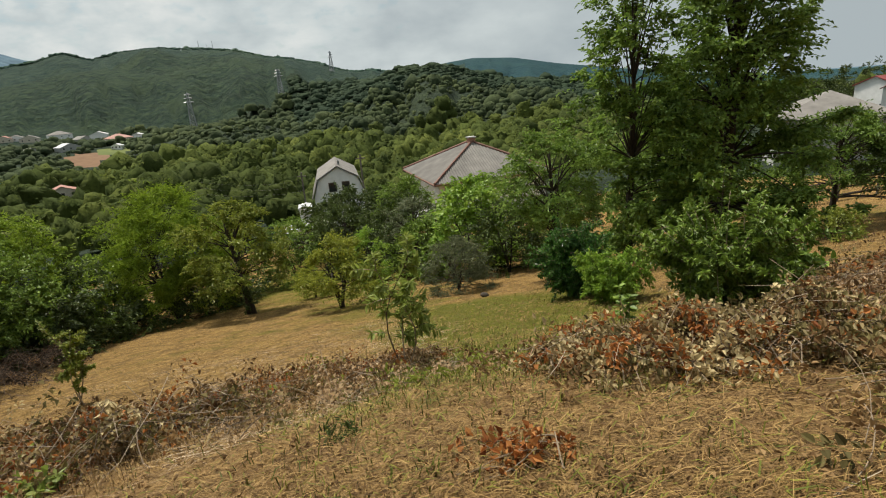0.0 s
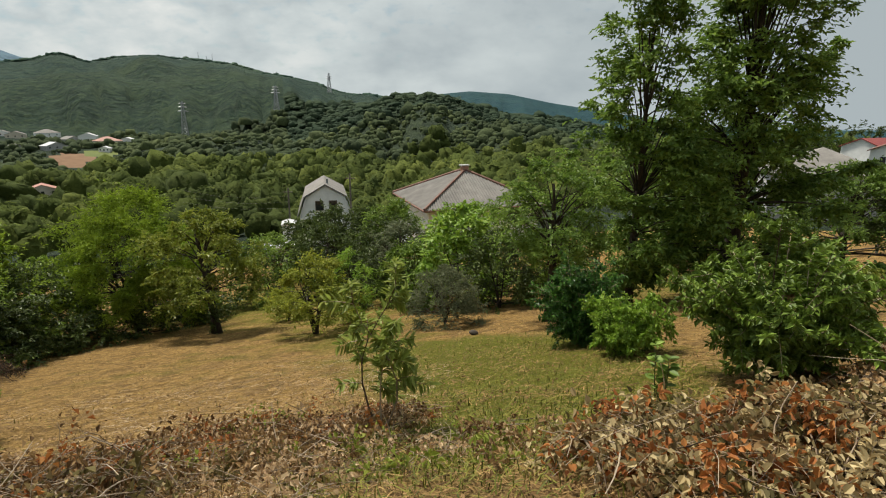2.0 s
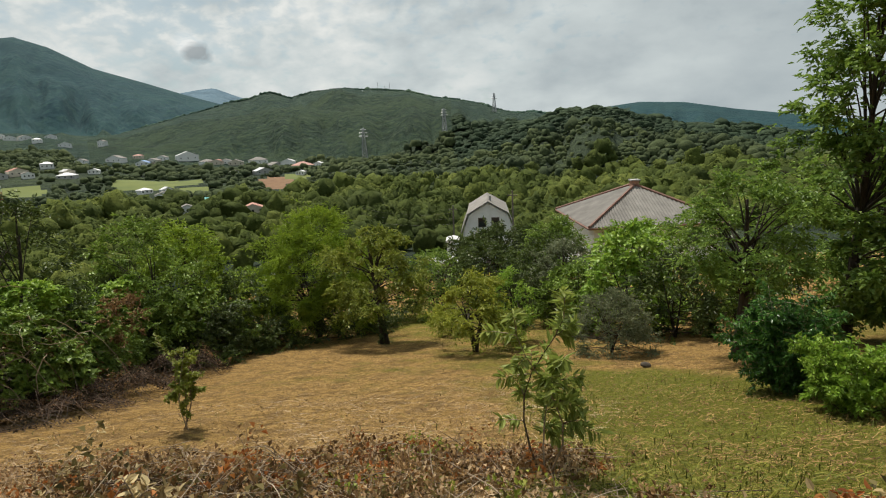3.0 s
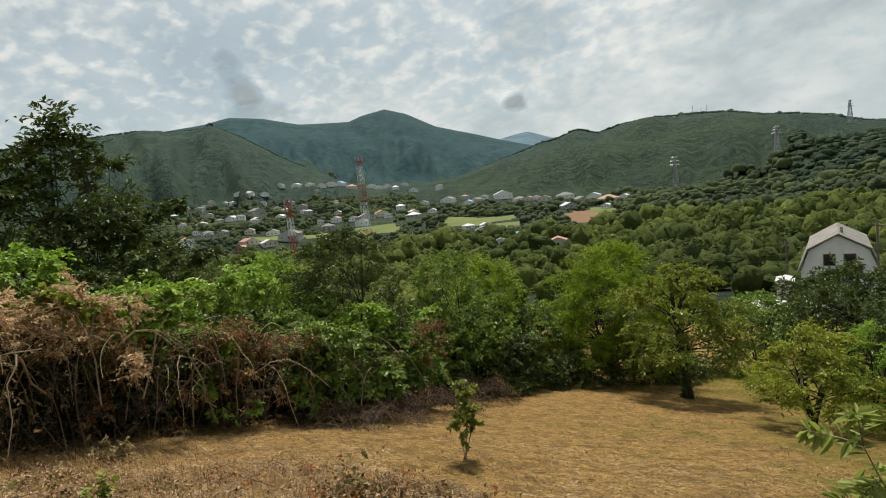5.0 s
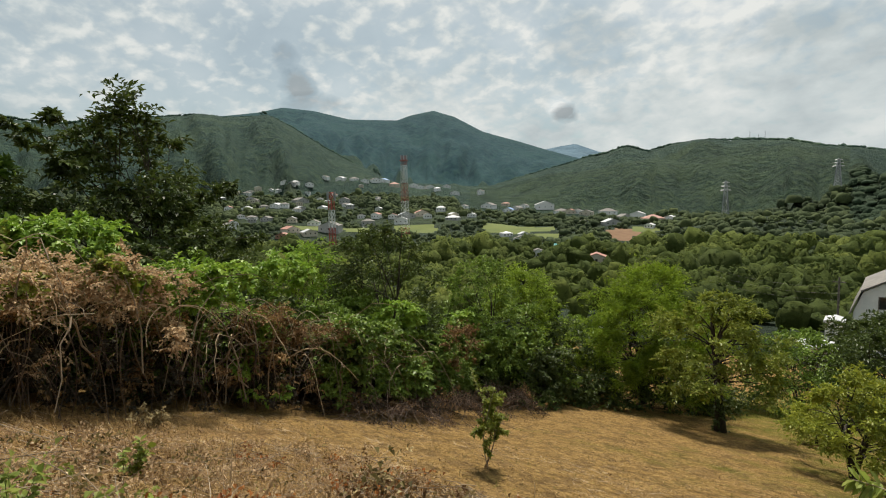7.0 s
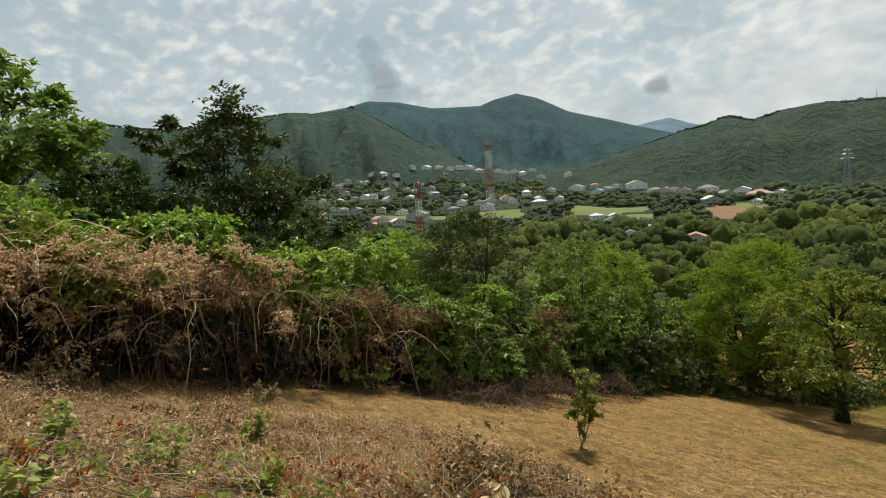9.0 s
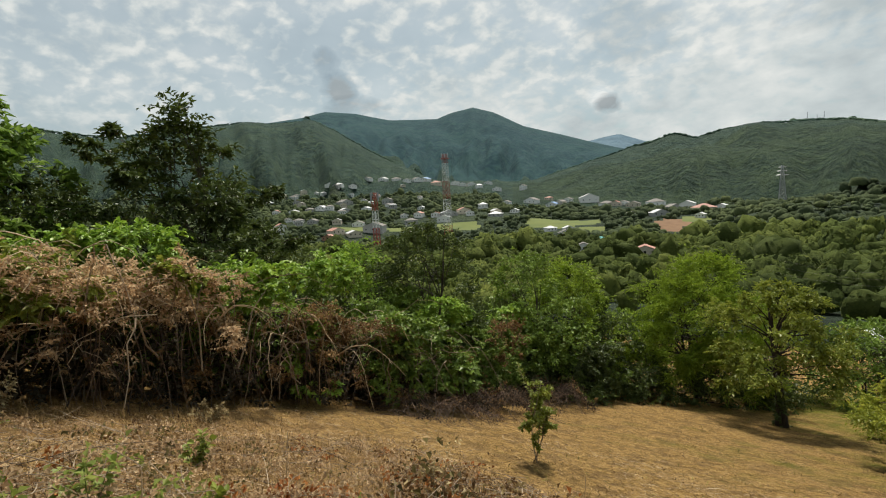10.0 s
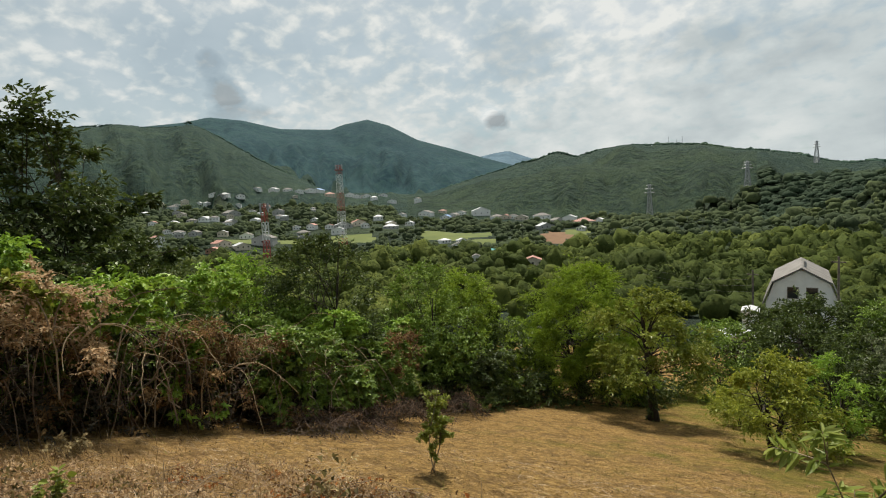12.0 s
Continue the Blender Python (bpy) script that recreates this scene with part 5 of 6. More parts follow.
make_tree("garden_tree", "light green tree in front of the hip-roofed house", 2.8, 33.5, 5.0, 4.6, 0.05, "leaf_bright", "bark_dark", "dome", 80, 110, 0.6, 0.2, 0.12, 2, seed=112)
make_tree("garden_tree", "leafy tree behind the great tree", 15.0, 33.0, 7.5, 8.0, 0.05, "leaf_big", "bark_dark", "dome", 120, 110, 0.8, 0.25, 0.15, 2, seed=113)
make_tree("thicket_tree", "dark leafy tree growing out of the thicket", -14.9, 11.6, 5.7, 3.6, 0.05, "leaf_dark", "bark_dark", "round", 120, 110, 0.5, 0.14, 0.1, 3, seed=81)
make_tree("thicket_tree", "dark leafy tree growing behind the thicket", -18.5, 1.6, 5.2, 4.4, 0.05, "leaf_dark", "bark_dark", "dome", 80, 110, 0.6, 0.17, 0.1, 3, seed=85)
make_tree("thicket_tree", "dark leafy tree growing behind the thicket", -19.5, 7.4, 5.2, 5.0, 0.05, "leaf_dark", "bark_dark", "dome", 80, 110, 0.6, 0.17, 0.1, 3, seed=86)
make_tree("thicket_tree", "green leafy tree growing behind the thicket", -17.4, 10.0, 5.0, 3.6, 0.05, "leaf_bright", "bark_dark", "dome", 80, 100, 0.55, 0.15, 0.1, 3, seed=82)
make_tree("thicket_tree", "green leafy tree growing behind the thicket", -15.4, 16.5, 5.7, 4.2, 0.05, "leaf_shrub", "bark_dark", "dome", 90, 110, 0.55, 0.15, 0.1, 3, seed=83)
make_tree("thicket_tree", "green leafy tree growing behind the thicket", -16.6, 20.2, 5.8, 5.0, 0.05, "leaf_willow", "bark_dark", "dome", 100, 110, 0.6, 0.16, 0.1, 3, seed=84)

# ---- houses near the meadow ----
def gable_house():
    e = thing("gambrel_house", -11.8, 63.4, -13.2, "white plastered house with a grey gambrel roof", "house", turn=11)
    z0 = 13.2
    prof = [(-3.0, -0.2), (-3.0, z0 - 9.6), (-2.3, z0 - 7.6), (0, z0 - 6.2), (2.3, z0 - 7.6), (3.0, z0 - 9.6), (3.0, -0.2)]
    bm = bmesh.new()
    front = [bm.verts.new((x, 0, z)) for x, z in prof]
    back = [bm.verts.new((x, 10, z)) for x, z in prof]
    bm.faces.new(front)
    bm.faces.new(back[::-1])
    for i in range(len(prof)):
        j = (i + 1) % len(prof)
        bm.faces.new((front[j], front[i], back[i], back[j]))
    part("wall", bm, M["plaster"], e)
    for s in (-1, 1):
        for (x0, za), (x1, zb) in (((0, z0 - 6.1), (2.45, z0 - 7.55)), ((2.45, z0 - 7.55), (3.2, z0 - 9.75))):
            g = Geo()
            nx, nz = (za - zb), (x1 - x0)
            L = math.hypot(nx, nz)
            nx, nz = nx / L * 0.12, nz / L * 0.12
            v = [(s * a, b, c) for b in (-0.35, 10.3) for a, c in ((x0, za), (x1, zb), (x1 + nx, zb + nz), (x0 + nx * 0, za + nz))]
            g.add(v, [(0, 1, 2, 3), (7, 6, 5, 4), (0, 4, 5, 1), (1, 5, 6, 2), (2, 6, 7, 3), (3, 7, 4, 0)])
            part("roof_slope", g.out(), M["slate"], e)
    for cx in (-0.72, 0.85):
        g = Geo()
        g.box(cx - 0.48, cx + 0.48, -0.06, 0.05, z0 - 9.1, z0 - 7.95)
        w = part("window", g.out(), M["wood_grey"], e)
        g = Geo()
        g.box(cx - 0.40, cx + 0.40, -0.075, -0.055, z0 - 9.02, z0 - 8.03)
        part("pane", g.out(), M["glass"], w)
    g = Geo()
    g.tube([(0.3, 2.0, z0 - 6.6), (0.3, 2.0, z0 - 5.6)], [0.12, 0.12], 8)
    part("flue", g.out(), M["steel"], e)


gable_house()


def hip_house():
    W, L, up = 10.5, 11.1, 2.5
    e = thing("hip_roof_house", -0.24, 42.0, -9.8, "old white house with a weathered corrugated hip roof", "house", turn=math.degrees(math.atan2(0.272, 0.962)))
    eave = 4.2
    g = Geo()
    g.box(0.5, W - 0.5, 0.5, L - 0.5, -0.6, eave)
    part("wall", g.out(), M["plaster"], e)
    a = [np.array(p, float) for p in ((0, 0, eave), (W, 0, eave), (W, L, eave), (0, L, eave))]
    t1, t2 = np.array((W / 2, W / 2, eave + up)), np.array((W / 2, L - W / 2 + 0.01, eave + up))
    t2[1] = max(t2[1], t1[1] + 0.2)

    def slope(p, q, deep):
        """Corrugated sheets laid up the slope from the eave p-q, cut along the hips."""
        along = q - p
        E = float(np.linalg.norm(along))
        along = along / E
        inward = np.array((-along[1], along[0], 0))
        n = int(E / 0.12)
        v, f = [], []
        for i in range(n + 1):
            d = E * i / n
            inset = min(d, E - d, deep)
            lift = np.array((0, 0, 0.035 * math.cos(i * math.pi)))
            lo = p + along * d
            hi = lo + inward * inset + np.array((0, 0, up * inset / deep))
            v += [lo + lift, hi + lift, lo + lift - (0, 0, 0.05), hi + lift - (0, 0, 0.05)]
        for i in range(n):
            b = i * 4
            f += [(b, b + 4, b + 5, b + 1), (b + 2, b + 3, b + 7, b + 6), (b, b + 2, b + 6, b + 4)]
        return v, f
    for p, q in ((a[0], a[1]), (a[1], a[2]), (a[2], a[3]), (a[3], a[0])):
        part("roof_slope", slope(p, q, W / 2), M["slate"], e)
    for p, q in ((a[0], t1), (a[1], t1), (a[2], t2), (a[3], t2), (t1, t2)):
        g = Geo()
        g.tube([p + (0, 0, 0.05), q + (0, 0, 0.05)], [0.11, 0.11], 6)
        part("ridge_cap", g.out(), M["rust_cap"], e, "rusty red ridge cap")
    for p, q in ((a[0], a[1]), (a[0], a[3]), (a[1], a[2])):
        g = Geo()
        g.tube([p - (0, 0, 0.1), q - (0, 0, 0.1)], [0.09, 0.09], 6)
        part("gutter", g.out(), M["rust_cap"], e)
    g = Geo()
    g.box(W / 2 - 0.3, W / 2 + 0.3, W / 2 - 0.1, W / 2 + 0.5, eave + up - 0.3, eave + up + 0.35)
    c = part("chimney", g.out(), M["brick"], e, "brick chimney")
    g = Geo()
    g.box(W / 2 - 0.38, W / 2 + 0.38, W / 2 - 0.18, W / 2 + 0.58, eave + up + 0.35, eave + up + 0.45)
    part("cap", g.out(), M["plaster_grey"], c)


hip_house()


def lattice(name, label, x, y, top, w0, w1, sections, paints, category="mast", arms=(), base=None, bar=0.12):
    """A lattice tower: four legs and crossed braces, section by section."""
    z0 = land_at(x, y) - 1 if base is None else base
    h = top - z0
    e = thing(name, x, y, z0, label, category, turn=20)
    for s in range(sections):
        g = Geo()
        za, zb = h * s / sections, h * (s + 1) / sections
        wa, wb = (w0 + (w1 - w0) * s / sections) / 2, (w0 + (w1 - w0) * (s + 1) / sections) / 2
        lo = [(-wa, -wa, za), (wa, -wa, za), (wa, wa, za), (-wa, wa, za)]
        hi = [(-wb, -wb, zb), (wb, -wb, zb), (wb, wb, zb), (-wb, wb, zb)]
        for i in range(4):
            j = (i + 1) % 4
            g.tube([lo[i], hi[i]], [bar, bar], 4)
            n = 2
            L = [np.array(lo[i]) + (np.array(hi[i]) - lo[i]) * q / n for q in range(n + 1)]
            R = [np.array(lo[j]) + (np.array(hi[j]) - lo[j]) * q / n for q in range(n + 1)]
            for q in range(n):
                g.tube([L[q], R[q + 1]], [bar * 0.6] * 2, 3)
                g.tube([R[q], L[q + 1]], [bar * 0.6] * 2, 3)
                g.tube([L[q + 1], R[q + 1]], [bar * 0.6] * 2, 3)
        part("section", g.out(), M[paints[s % len(paints)]], e)
    for az_, frac, length in arms:
        g = Geo()
        g.tube([(-length, 0, h * frac), (0, 0, h * frac + length * 0.18), (length, 0, h * frac)], [bar] * 3, 4)
        g.tube([(-length, 0, h * frac), (length, 0, h * frac)], [bar] * 2, 4)
        part("arm", g.out(), M[paints[0]], e)
    return e, h


mast, mh = lattice("radio_mast", "tall red and white lattice radio mast", -327.5, 227.6, 36.8, 4.8, 3.0, 10, ("red_paint", "red_paint", "white_paint", "white_paint", "white_paint", "red_paint", "red_paint", "white_paint", "white_paint", "red_paint"), bar=0.13)
g = Geo()
g.box(-2.4, 2.4, -2.4, 2.4, mh - 3.4, mh - 3.0)
part("platform", g.out(), M["red_paint"], mast)
for i in range(6):
    a = i * math.pi / 3
    g = Geo()
    g.box(math.cos(a) * 2.5 - 0.3, math.cos(a) * 2.5 + 0.3, math.sin(a) * 2.5 - 0.3, math.sin(a) * 2.5 + 0.3, mh - 2.6, mh + 0.6)
    part("antenna_panel", g.out(), M["steel"], mast)
short, sh = lattice("relay_tower", "short lattice tower with antenna panels beside raw brick house", -267, 137.2, 8.6, 2.6, 2.2, 4, ("white_paint", "red_paint"), bar=0.25)
for i in range(4):
    g = Geo()
    a = i * math.pi / 2
    g.box(math.cos(a) * 2.6 - 0.4, math.cos(a) * 2.6 + 0.4, math.sin(a) * 2.6 - 0.4, math.sin(a) * 2.6 + 0.4, sh - 4.5, sh + 0.5)
    part("antenna_panel", g.out(), M["steel"], short)
ARMS = ((0, 0.72, 4.5), (0, 0.84, 3.6), (0, 0.95, 2.8))
lattice("pylon", "steel lattice power pylon on the ridge", -150.5, 884, 72.0, 6.5, 1.2, 5, ("steel",), "pylon", ARMS, 42.0, 0.3)
for az, el, r, hh in ((14.9, 1.4, 620, 21), (23.4, -0.9, 560, 26)):
    d = heading(az, el)
    lattice("pylon", "steel lattice power pylon on the wooded slope", d[0] * r, d[1] * r, d[2] * r + hh, 5.5, 1.2, 5, ("steel",), "pylon", ARMS, d[2] * r - 4, 0.3)
for az, hh in ((21.6, 16), (20.4, 20), (20.9, 12), (-0.6, 16), (0.8, 14)):
    d = heading(az)
    r = 1250 if az > 10 else 2000
    x, y = d[0] * r, d[1] * r
    e = thing("aerial", x, y, land_at(x, y) - 2, "thin radio aerial on the far ridge", "aerial", "aerials on the far ridge")
    g = Geo()
    g.tube([(0, 0, 0), (0, 0, hh + 10)], [0.6, 0.35], 6)
    part("pole", g.out(), M["steel"], e)

# white shed and its low roof by the gambrel house
cabin("shed", "small white shed with a flat pale roof", -12.9, 50.6, -11.4, 12, 1.1, 1.8, 3.2, 0.15, "plaster", "white_sheet", 0, 0.1)
cabin("lean_to", "low lean-to with a pale sheet roof", -12.6, 46.0, -12.3, 25, 2.0, 2.2, 3.0, 0.15, "plaster_grey", "white_sheet", 0, 0.2)


def pole(x, y, h, label):
    e = thing("utility_pole", x, y, land_at(x, y) - 0.2, label, "pole")
    g = Geo()
    g.tube([(0, 0, 0), (0, 0, h)], [0.11, 0.08], 8)
    part("post", g.out(), M["wood_grey"], e)
    g = Geo()
    g.box(-0.5, 0.5, -0.04, 0.04, h - 0.5, h - 0.4)
    part("crossarm", g.out(), M["wood_grey"], e)


pole(-7.9, 56.5, 8.2, "slim dark utility pole beside the gambrel house")
pole(-15.3, 60.5, 7.4, "pale utility pole beside the gambrel house")
for i in range(3):
    e = thing("power_cable", -15.3, 60.5, -8.2 + 0.6 * i, "thin slack power cable across the valley edge", "cable", "power cables")
    t = np.linspace(0, 1, 14)[:, None]
    c = np.array((0, 0, 0)) + np.array((-13, 3, 0.2 + 0.1 * i)) * t - np.array((0, 0, 0.5)) * (4 * t * (1 - t))
    g = Geo()
    g.tube(c, [0.005] * 14, 4)
    part("wire", g.out(), M["slate"], e)

# houses up the slope on the other side
white = cabin("white_house", "large white house with a band of windows under its gable", 74.2, 76.1, -11.0, -44.4, 16.0, 12, 7.8, 3.5, "plaster", "rust_cap", 0, 0.35)
for i in range(4):
    cx = -6.4 + i * 0.86
    g = Geo()
    g.box(cx - 0.41, cx + 0.41, -6.07, -5.95, 5.75, 7.0)
    w = part("window", g.out(), M["white_paint"], white)
    g = Geo()
    g.box(cx - 0.33, cx + 0.33, -6.09, -6.05, 5.85, 6.9)
    part("pane", g.out(), M["glass"], w)
cabin("red_roof_house", "white house with a low red sheet roof", 82.1, 97.2, -10.5, -74, 7.0, 8, 6.8, 1.4, "plaster", "red_roof", 2, 0.3)
cabin("grey_roof_house", "house with a broad weathered grey roof among trees", 38.0, 51.9, -8.0, -26, 9.2, 9.2, 4.3, 2.3, "plaster_grey", "slate", 2, 0.4, True)
for i, (x, y, hh) in enumerate(((82.9, 106.9, 13.0), (75.5, 104.0, 12.2), (97.5, 117.0, 14.5), (62.0, 88.0, 10.5), (55.0, 86.0, 10.0), (106.0, 104.0, 12.0))):
    make_tree("garden_tree", "dark tree standing behind the white houses", x, y, hh, 6.5, 0.2, "leaf_dark", "bark_dark", "vase", 60, 70, 0.9, 0.40, 0.16, seed=120 + i)
e = thing("flue_pipe", 86.0, 93.5, land_at(86.0, 93.5) - 1, "thin dark flue pipe beside the red roof", "pipe")
g = Geo()
g.tube([(0, 0, 0), (0, 0, 2.4 - land_at(86.0, 93.5) - 2)], [0.12, 0.12], 8)
part("tube", g.out(), M["steel"], e)


def fence(x0, y0, x1, y1, n):
    e = thing("garden_fence", x0, y0, land_at(x0, y0), "dark weathered timber garden fence under the trees", "fence")
    for i in range(n):
        t = i / (n - 1)
        x, y = x0 + (x1 - x0) * t, y0 + (y1 - y0) * t
        z = land_at(x, y) - land_at(x0, y0)
        g = Geo()
        g.box(x - x0 - 0.05, x - x0 + 0.05, y - y0 - 0.04, y - y0 + 0.04, z - 0.2, z + 1.25)
        part("post", g.out(), M["wood_grey"], e)
    for h in (0.3, 0.7, 1.1):
        g = Geo()
        t = np.linspace(0, 1, n)
        rail = np.stack([(x1 - x0) * t, (y1 - y0) * t, land(x0 + (x1 - x0) * t, y0 + (y1 - y0) * t) - land_at(x0, y0) + h], 1)
        g.tube(rail, [0.045] * n, 4)
        part("rail", g.out(), M["bark_dark"], e)


fence(18.0, 29.0, 34.0, 27.0, 9)


# ---- cut brush, straw and grass ----
LEAF_PART = {"leaf_tan": "tan_leaves", "leaf_inner_shade": "shade_dark_leaves", "leaf_cream": "pale_leaves", "leaf_rust": "rust_leaves", "leaf_dead": "dead_leaves", "leaf_drab": "drying_leaves"}


def make_brush(name, label, x, y, rx, ry, high, seed, sticks=70, mix=(("leaf_dead", 30, 45, 0.07),), stick_len=0.9, thick=0.008, single=36, wood="twig"):
    """A heap of cut branches lying over one another, with rows of wilted leaves still on them."""
    rng = np.random.default_rng(seed)
    e = thing(name, x, y, land_at(x, y), label, "brush pile", "heaps of cut brush")
    z0 = land_at(x, y)

    def surf(px, py):
        dome = np.clip(1 - (px / rx) ** 2 - (py / ry) ** 2, 0, 1) ** 0.7
        return land(px + x, py + y) - z0 + high * dome * (0.7 + 0.45 * np.sin(px * 4 + seed) * np.cos(py * 3.6))

    def stick():
        a, q = rng.uniform(0, 2 * np.pi), np.sqrt(rng.uniform(0, 1)) * rng.uniform(0.7, 1.12)
        px, py = np.cos(a) * q * rx, np.sin(a) * q * ry
        b = rng.uniform(0, 2 * np.pi)
        L = stick_len * rng.uniform(0.35, 1.2)
        t = np.linspace(-0.5, 0.5, 7)
        bow = 0.5 * L * t * t * rng.normal()
        sx = px + np.cos(b) * L * t - np.sin(b) * bow
        sy = py + np.sin(b) * L * t + np.cos(b) * bow
        sz = surf(sx, sy) + rng.uniform(-0.06, 0.06) + (t + 0.3) * L * abs(rng.normal()) * 0.20
        return np.stack([sx, sy, np.maximum(sz, surf(sx, sy) - 0.1)], 1)
    g = Geo()
    for i in range(sticks):
        own = i < single
        q = Geo() if own else g
        q.tube(stick(), np.linspace(1, 0.4, 7) * thick * rng.uniform(0.3, 1.1), 5)
        if own:
            part("branch", q.out(), M[wood], e)
    for mat, boughs, per, length in mix:
        pos, along = [], []
        for i in range(boughs):
            s = stick()
            g.tube(s, np.linspace(1, 0.4, 7) * thick * 0.4, 3)
            u = rng.uniform(1, 6, per)
            k = np.minimum(u.astype(int), 5)
            c = s[k] + (s[k + 1] - s[k]) * (u - k)[:, None]
            d = unit(s[k + 1] - s[k])
            sid = unit(np.cross(d, rng.normal(size=(per, 3))))
            pos.append(c + sid * rng.uniform(0, 0.05, per)[:, None])
            along.append(unit(sid + 0.4 * d + np.array([0, 0, -0.45])))
        pos, along = np.concatenate(pos), np.concatenate(along)
        up_ = unit(rng.normal(size=pos.shape) * 0.6 + np.array([0, 0, 1.0]))
        part(LEAF_PART.get(mat, "green_leaves"), (round_leaves if x > 0.5 else leaves)(rng, pos, along, up_, length, 0.58, 0.34), M[mat], e)
    if g.v:
        tagged(part("twig_tangle", g.out(), M[wood], e), kind="stuff")
    return e


make_brush("brush_pile", "heap of cut branches with wilted pale and rust-red leaves", 1.75, 4.35, 1.15, 1.0, 0.40, 201, 80, (("leaf_cream", 120, 44, 0.054), ("leaf_rust", 56, 44, 0.054), ("leaf_dead", 26, 50, 0.054), ("leaf_drab", 44, 44, 0.054)))
make_brush("brush_pile", "heap of cut branches with greyish drying leaves", 3.0, 4.3, 0.95, 1.1, 0.45, 202, 90, (("leaf_cream", 66, 44, 0.054), ("leaf_drab", 70, 46, 0.054), ("leaf_dead", 50, 46, 0.054), ("leaf_rust", 20, 44, 0.054)))
make_brush("brush_pile", "spread of dry bramble canes and brown leaves", 5.2, 5.4, 1.6, 1.7, 0.28, 203, 170, (("leaf_dead", 110, 40, 0.055), ("leaf_rust", 24, 30, 0.06), ("leaf_cream", 24, 30, 0.06), ("leaf_tan", 50, 36, 0.055)), 1.4)
make_brush("brush_pile", "spread of dry bramble canes and brown leaves", 4.6, 2.6, 1.5, 1.3, 0.16, 204, 120, (("leaf_dead", 60, 30, 0.06), ("leaf_drab", 30, 26, 0.07)), 1.2)
make_brush("brush_pile", "spread of dry bramble canes and brown leaves", 7.2, 7.0, 1.9, 1.8, 0.18, 220, 130, (("leaf_dead", 110, 36, 0.06), ("leaf_drab", 40, 30, 0.06), ("leaf_rust", 16, 30, 0.06)), 1.3)
make_brush("brush_pile", "spread of dry bramble canes and brown leaves", 3.2, 2.2, 1.3, 0.9, 0.10, 221, 60, (("leaf_dead", 60, 30, 0.05), ("leaf_drab", 30, 26, 0.06)), 0.9, 0.006)
make_brush("brush_pile", "low heap of cut branches with dead brown leaves", -3.3, 4.9, 1.3, 1.1, 0.46, 205, 170, (("leaf_dead", 70, 36, 0.058), ("leaf_cream", 18, 34, 0.06), ("leaf_drab", 40, 28, 0.07), ("leaf_rust", 14, 28, 0.06)), 1.3)
make_brush("brush_pile", "low strip of dead brown brush across the grass", -2.3, 6.3, 1.8, 1.2, 0.24, 206, 130, (("leaf_dead", 80, 30, 0.055), ("leaf_tan", 22, 30, 0.055), ("leaf_rust", 26, 26, 0.06), ("leaf_fruit", 16, 26, 0.06)), 0.9)
make_brush("brush_pile", "low strip of dead brown brush across the grass", -4.7, 5.8, 1.5, 1.2, 0.20, 207, 110, (("leaf_dead", 60, 30, 0.055), ("leaf_tan", 20, 30, 0.055), ("leaf_cream", 12, 26, 0.07), ("leaf_rust", 12, 26, 0.06)), 0.9)
make_brush("brush_pile", "low strip of dead brown brush around the sapling", -0.9, 6.8, 0.9, 0.6, 0.14, 208, 50, (("leaf_dead", 44, 34, 0.055), ("leaf_tan", 16, 34, 0.055), ("leaf_rust", 10, 26, 0.06)), 0.7)
make_brush("brush_pile", "thin scatter of brown leaves and dry stalks in the grass", -1.7, 4.9, 1.3, 1.1, 0.10, 213, 80, (("leaf_dead", 16, 30, 0.05), ("leaf_tan", 26, 30, 0.05), ("leaf_drab", 20, 26, 0.06)), 0.8, 0.006)
make_brush("brush_pile", "thin scatter of brown leaves and dry stalks in the grass", -0.1, 5.4, 1.1, 0.9, 0.08, 214, 60, (("leaf_dead", 30, 28, 0.05), ("leaf_tan", 14, 28, 0.05), ("leaf_fruit", 16, 26, 0.06)), 0.7, 0.006)
make_brush("brush_pile", "drying weeds and pale stalks spread through the straw", -7.0, 3.0, 1.7, 1.9, 0.10, 215, 90, (("leaf_tan", 72, 26, 0.05), ("leaf_dead", 16, 26, 0.05), ("leaf_drab", 20, 22, 0.06)), 0.9, 0.006)
make_brush("brush_pile", "drying weeds and pale stalks spread through the straw", -6.6, 5.4, 1.6, 1.4, 0.08, 216, 70, (("leaf_tan", 60, 26, 0.05), ("leaf_dead", 13, 26, 0.05), ("leaf_rust", 10, 22, 0.06)), 0.8, 0.006)
make_brush("brush_pile", "drying weeds and pale stalks spread through the straw", -8.0, 0.6, 1.6, 1.5, 0.10, 217, 80, (("leaf_tan", 60, 26, 0.05), ("leaf_dead", 13, 26, 0.05), ("leaf_pale", 12, 22, 0.06)), 0.9, 0.006)
make_brush("brush_pile", "patch of rust-red fallen leaves in the straw", 0.35, 2.55, 0.35, 0.22, 0.05, 209, 8, (("leaf_rust", 16, 18, 0.06),), 0.4)
make_brush("brush_pile", "drying weeds and cut stalks in the straw", -5.0, 2.0, 1.7, 1.4, 0.14, 210, 110, (("leaf_dead", 8, 26, 0.055), ("leaf_tan", 55, 26, 0.055), ("leaf_pale", 26, 22, 0.08), ("leaf_rust", 16, 22, 0.07)), 1.1)
make_brush("brush_pile", "drying weeds with rust-red leaves in the straw", -4.4, 4.0, 1.3, 0.9, 0.14, 211, 70, (("leaf_dead", 8, 26, 0.055), ("leaf_tan", 40, 26, 0.055), ("leaf_rust", 36, 22, 0.07), ("leaf_pale", 14, 22, 0.07)), 0.8)
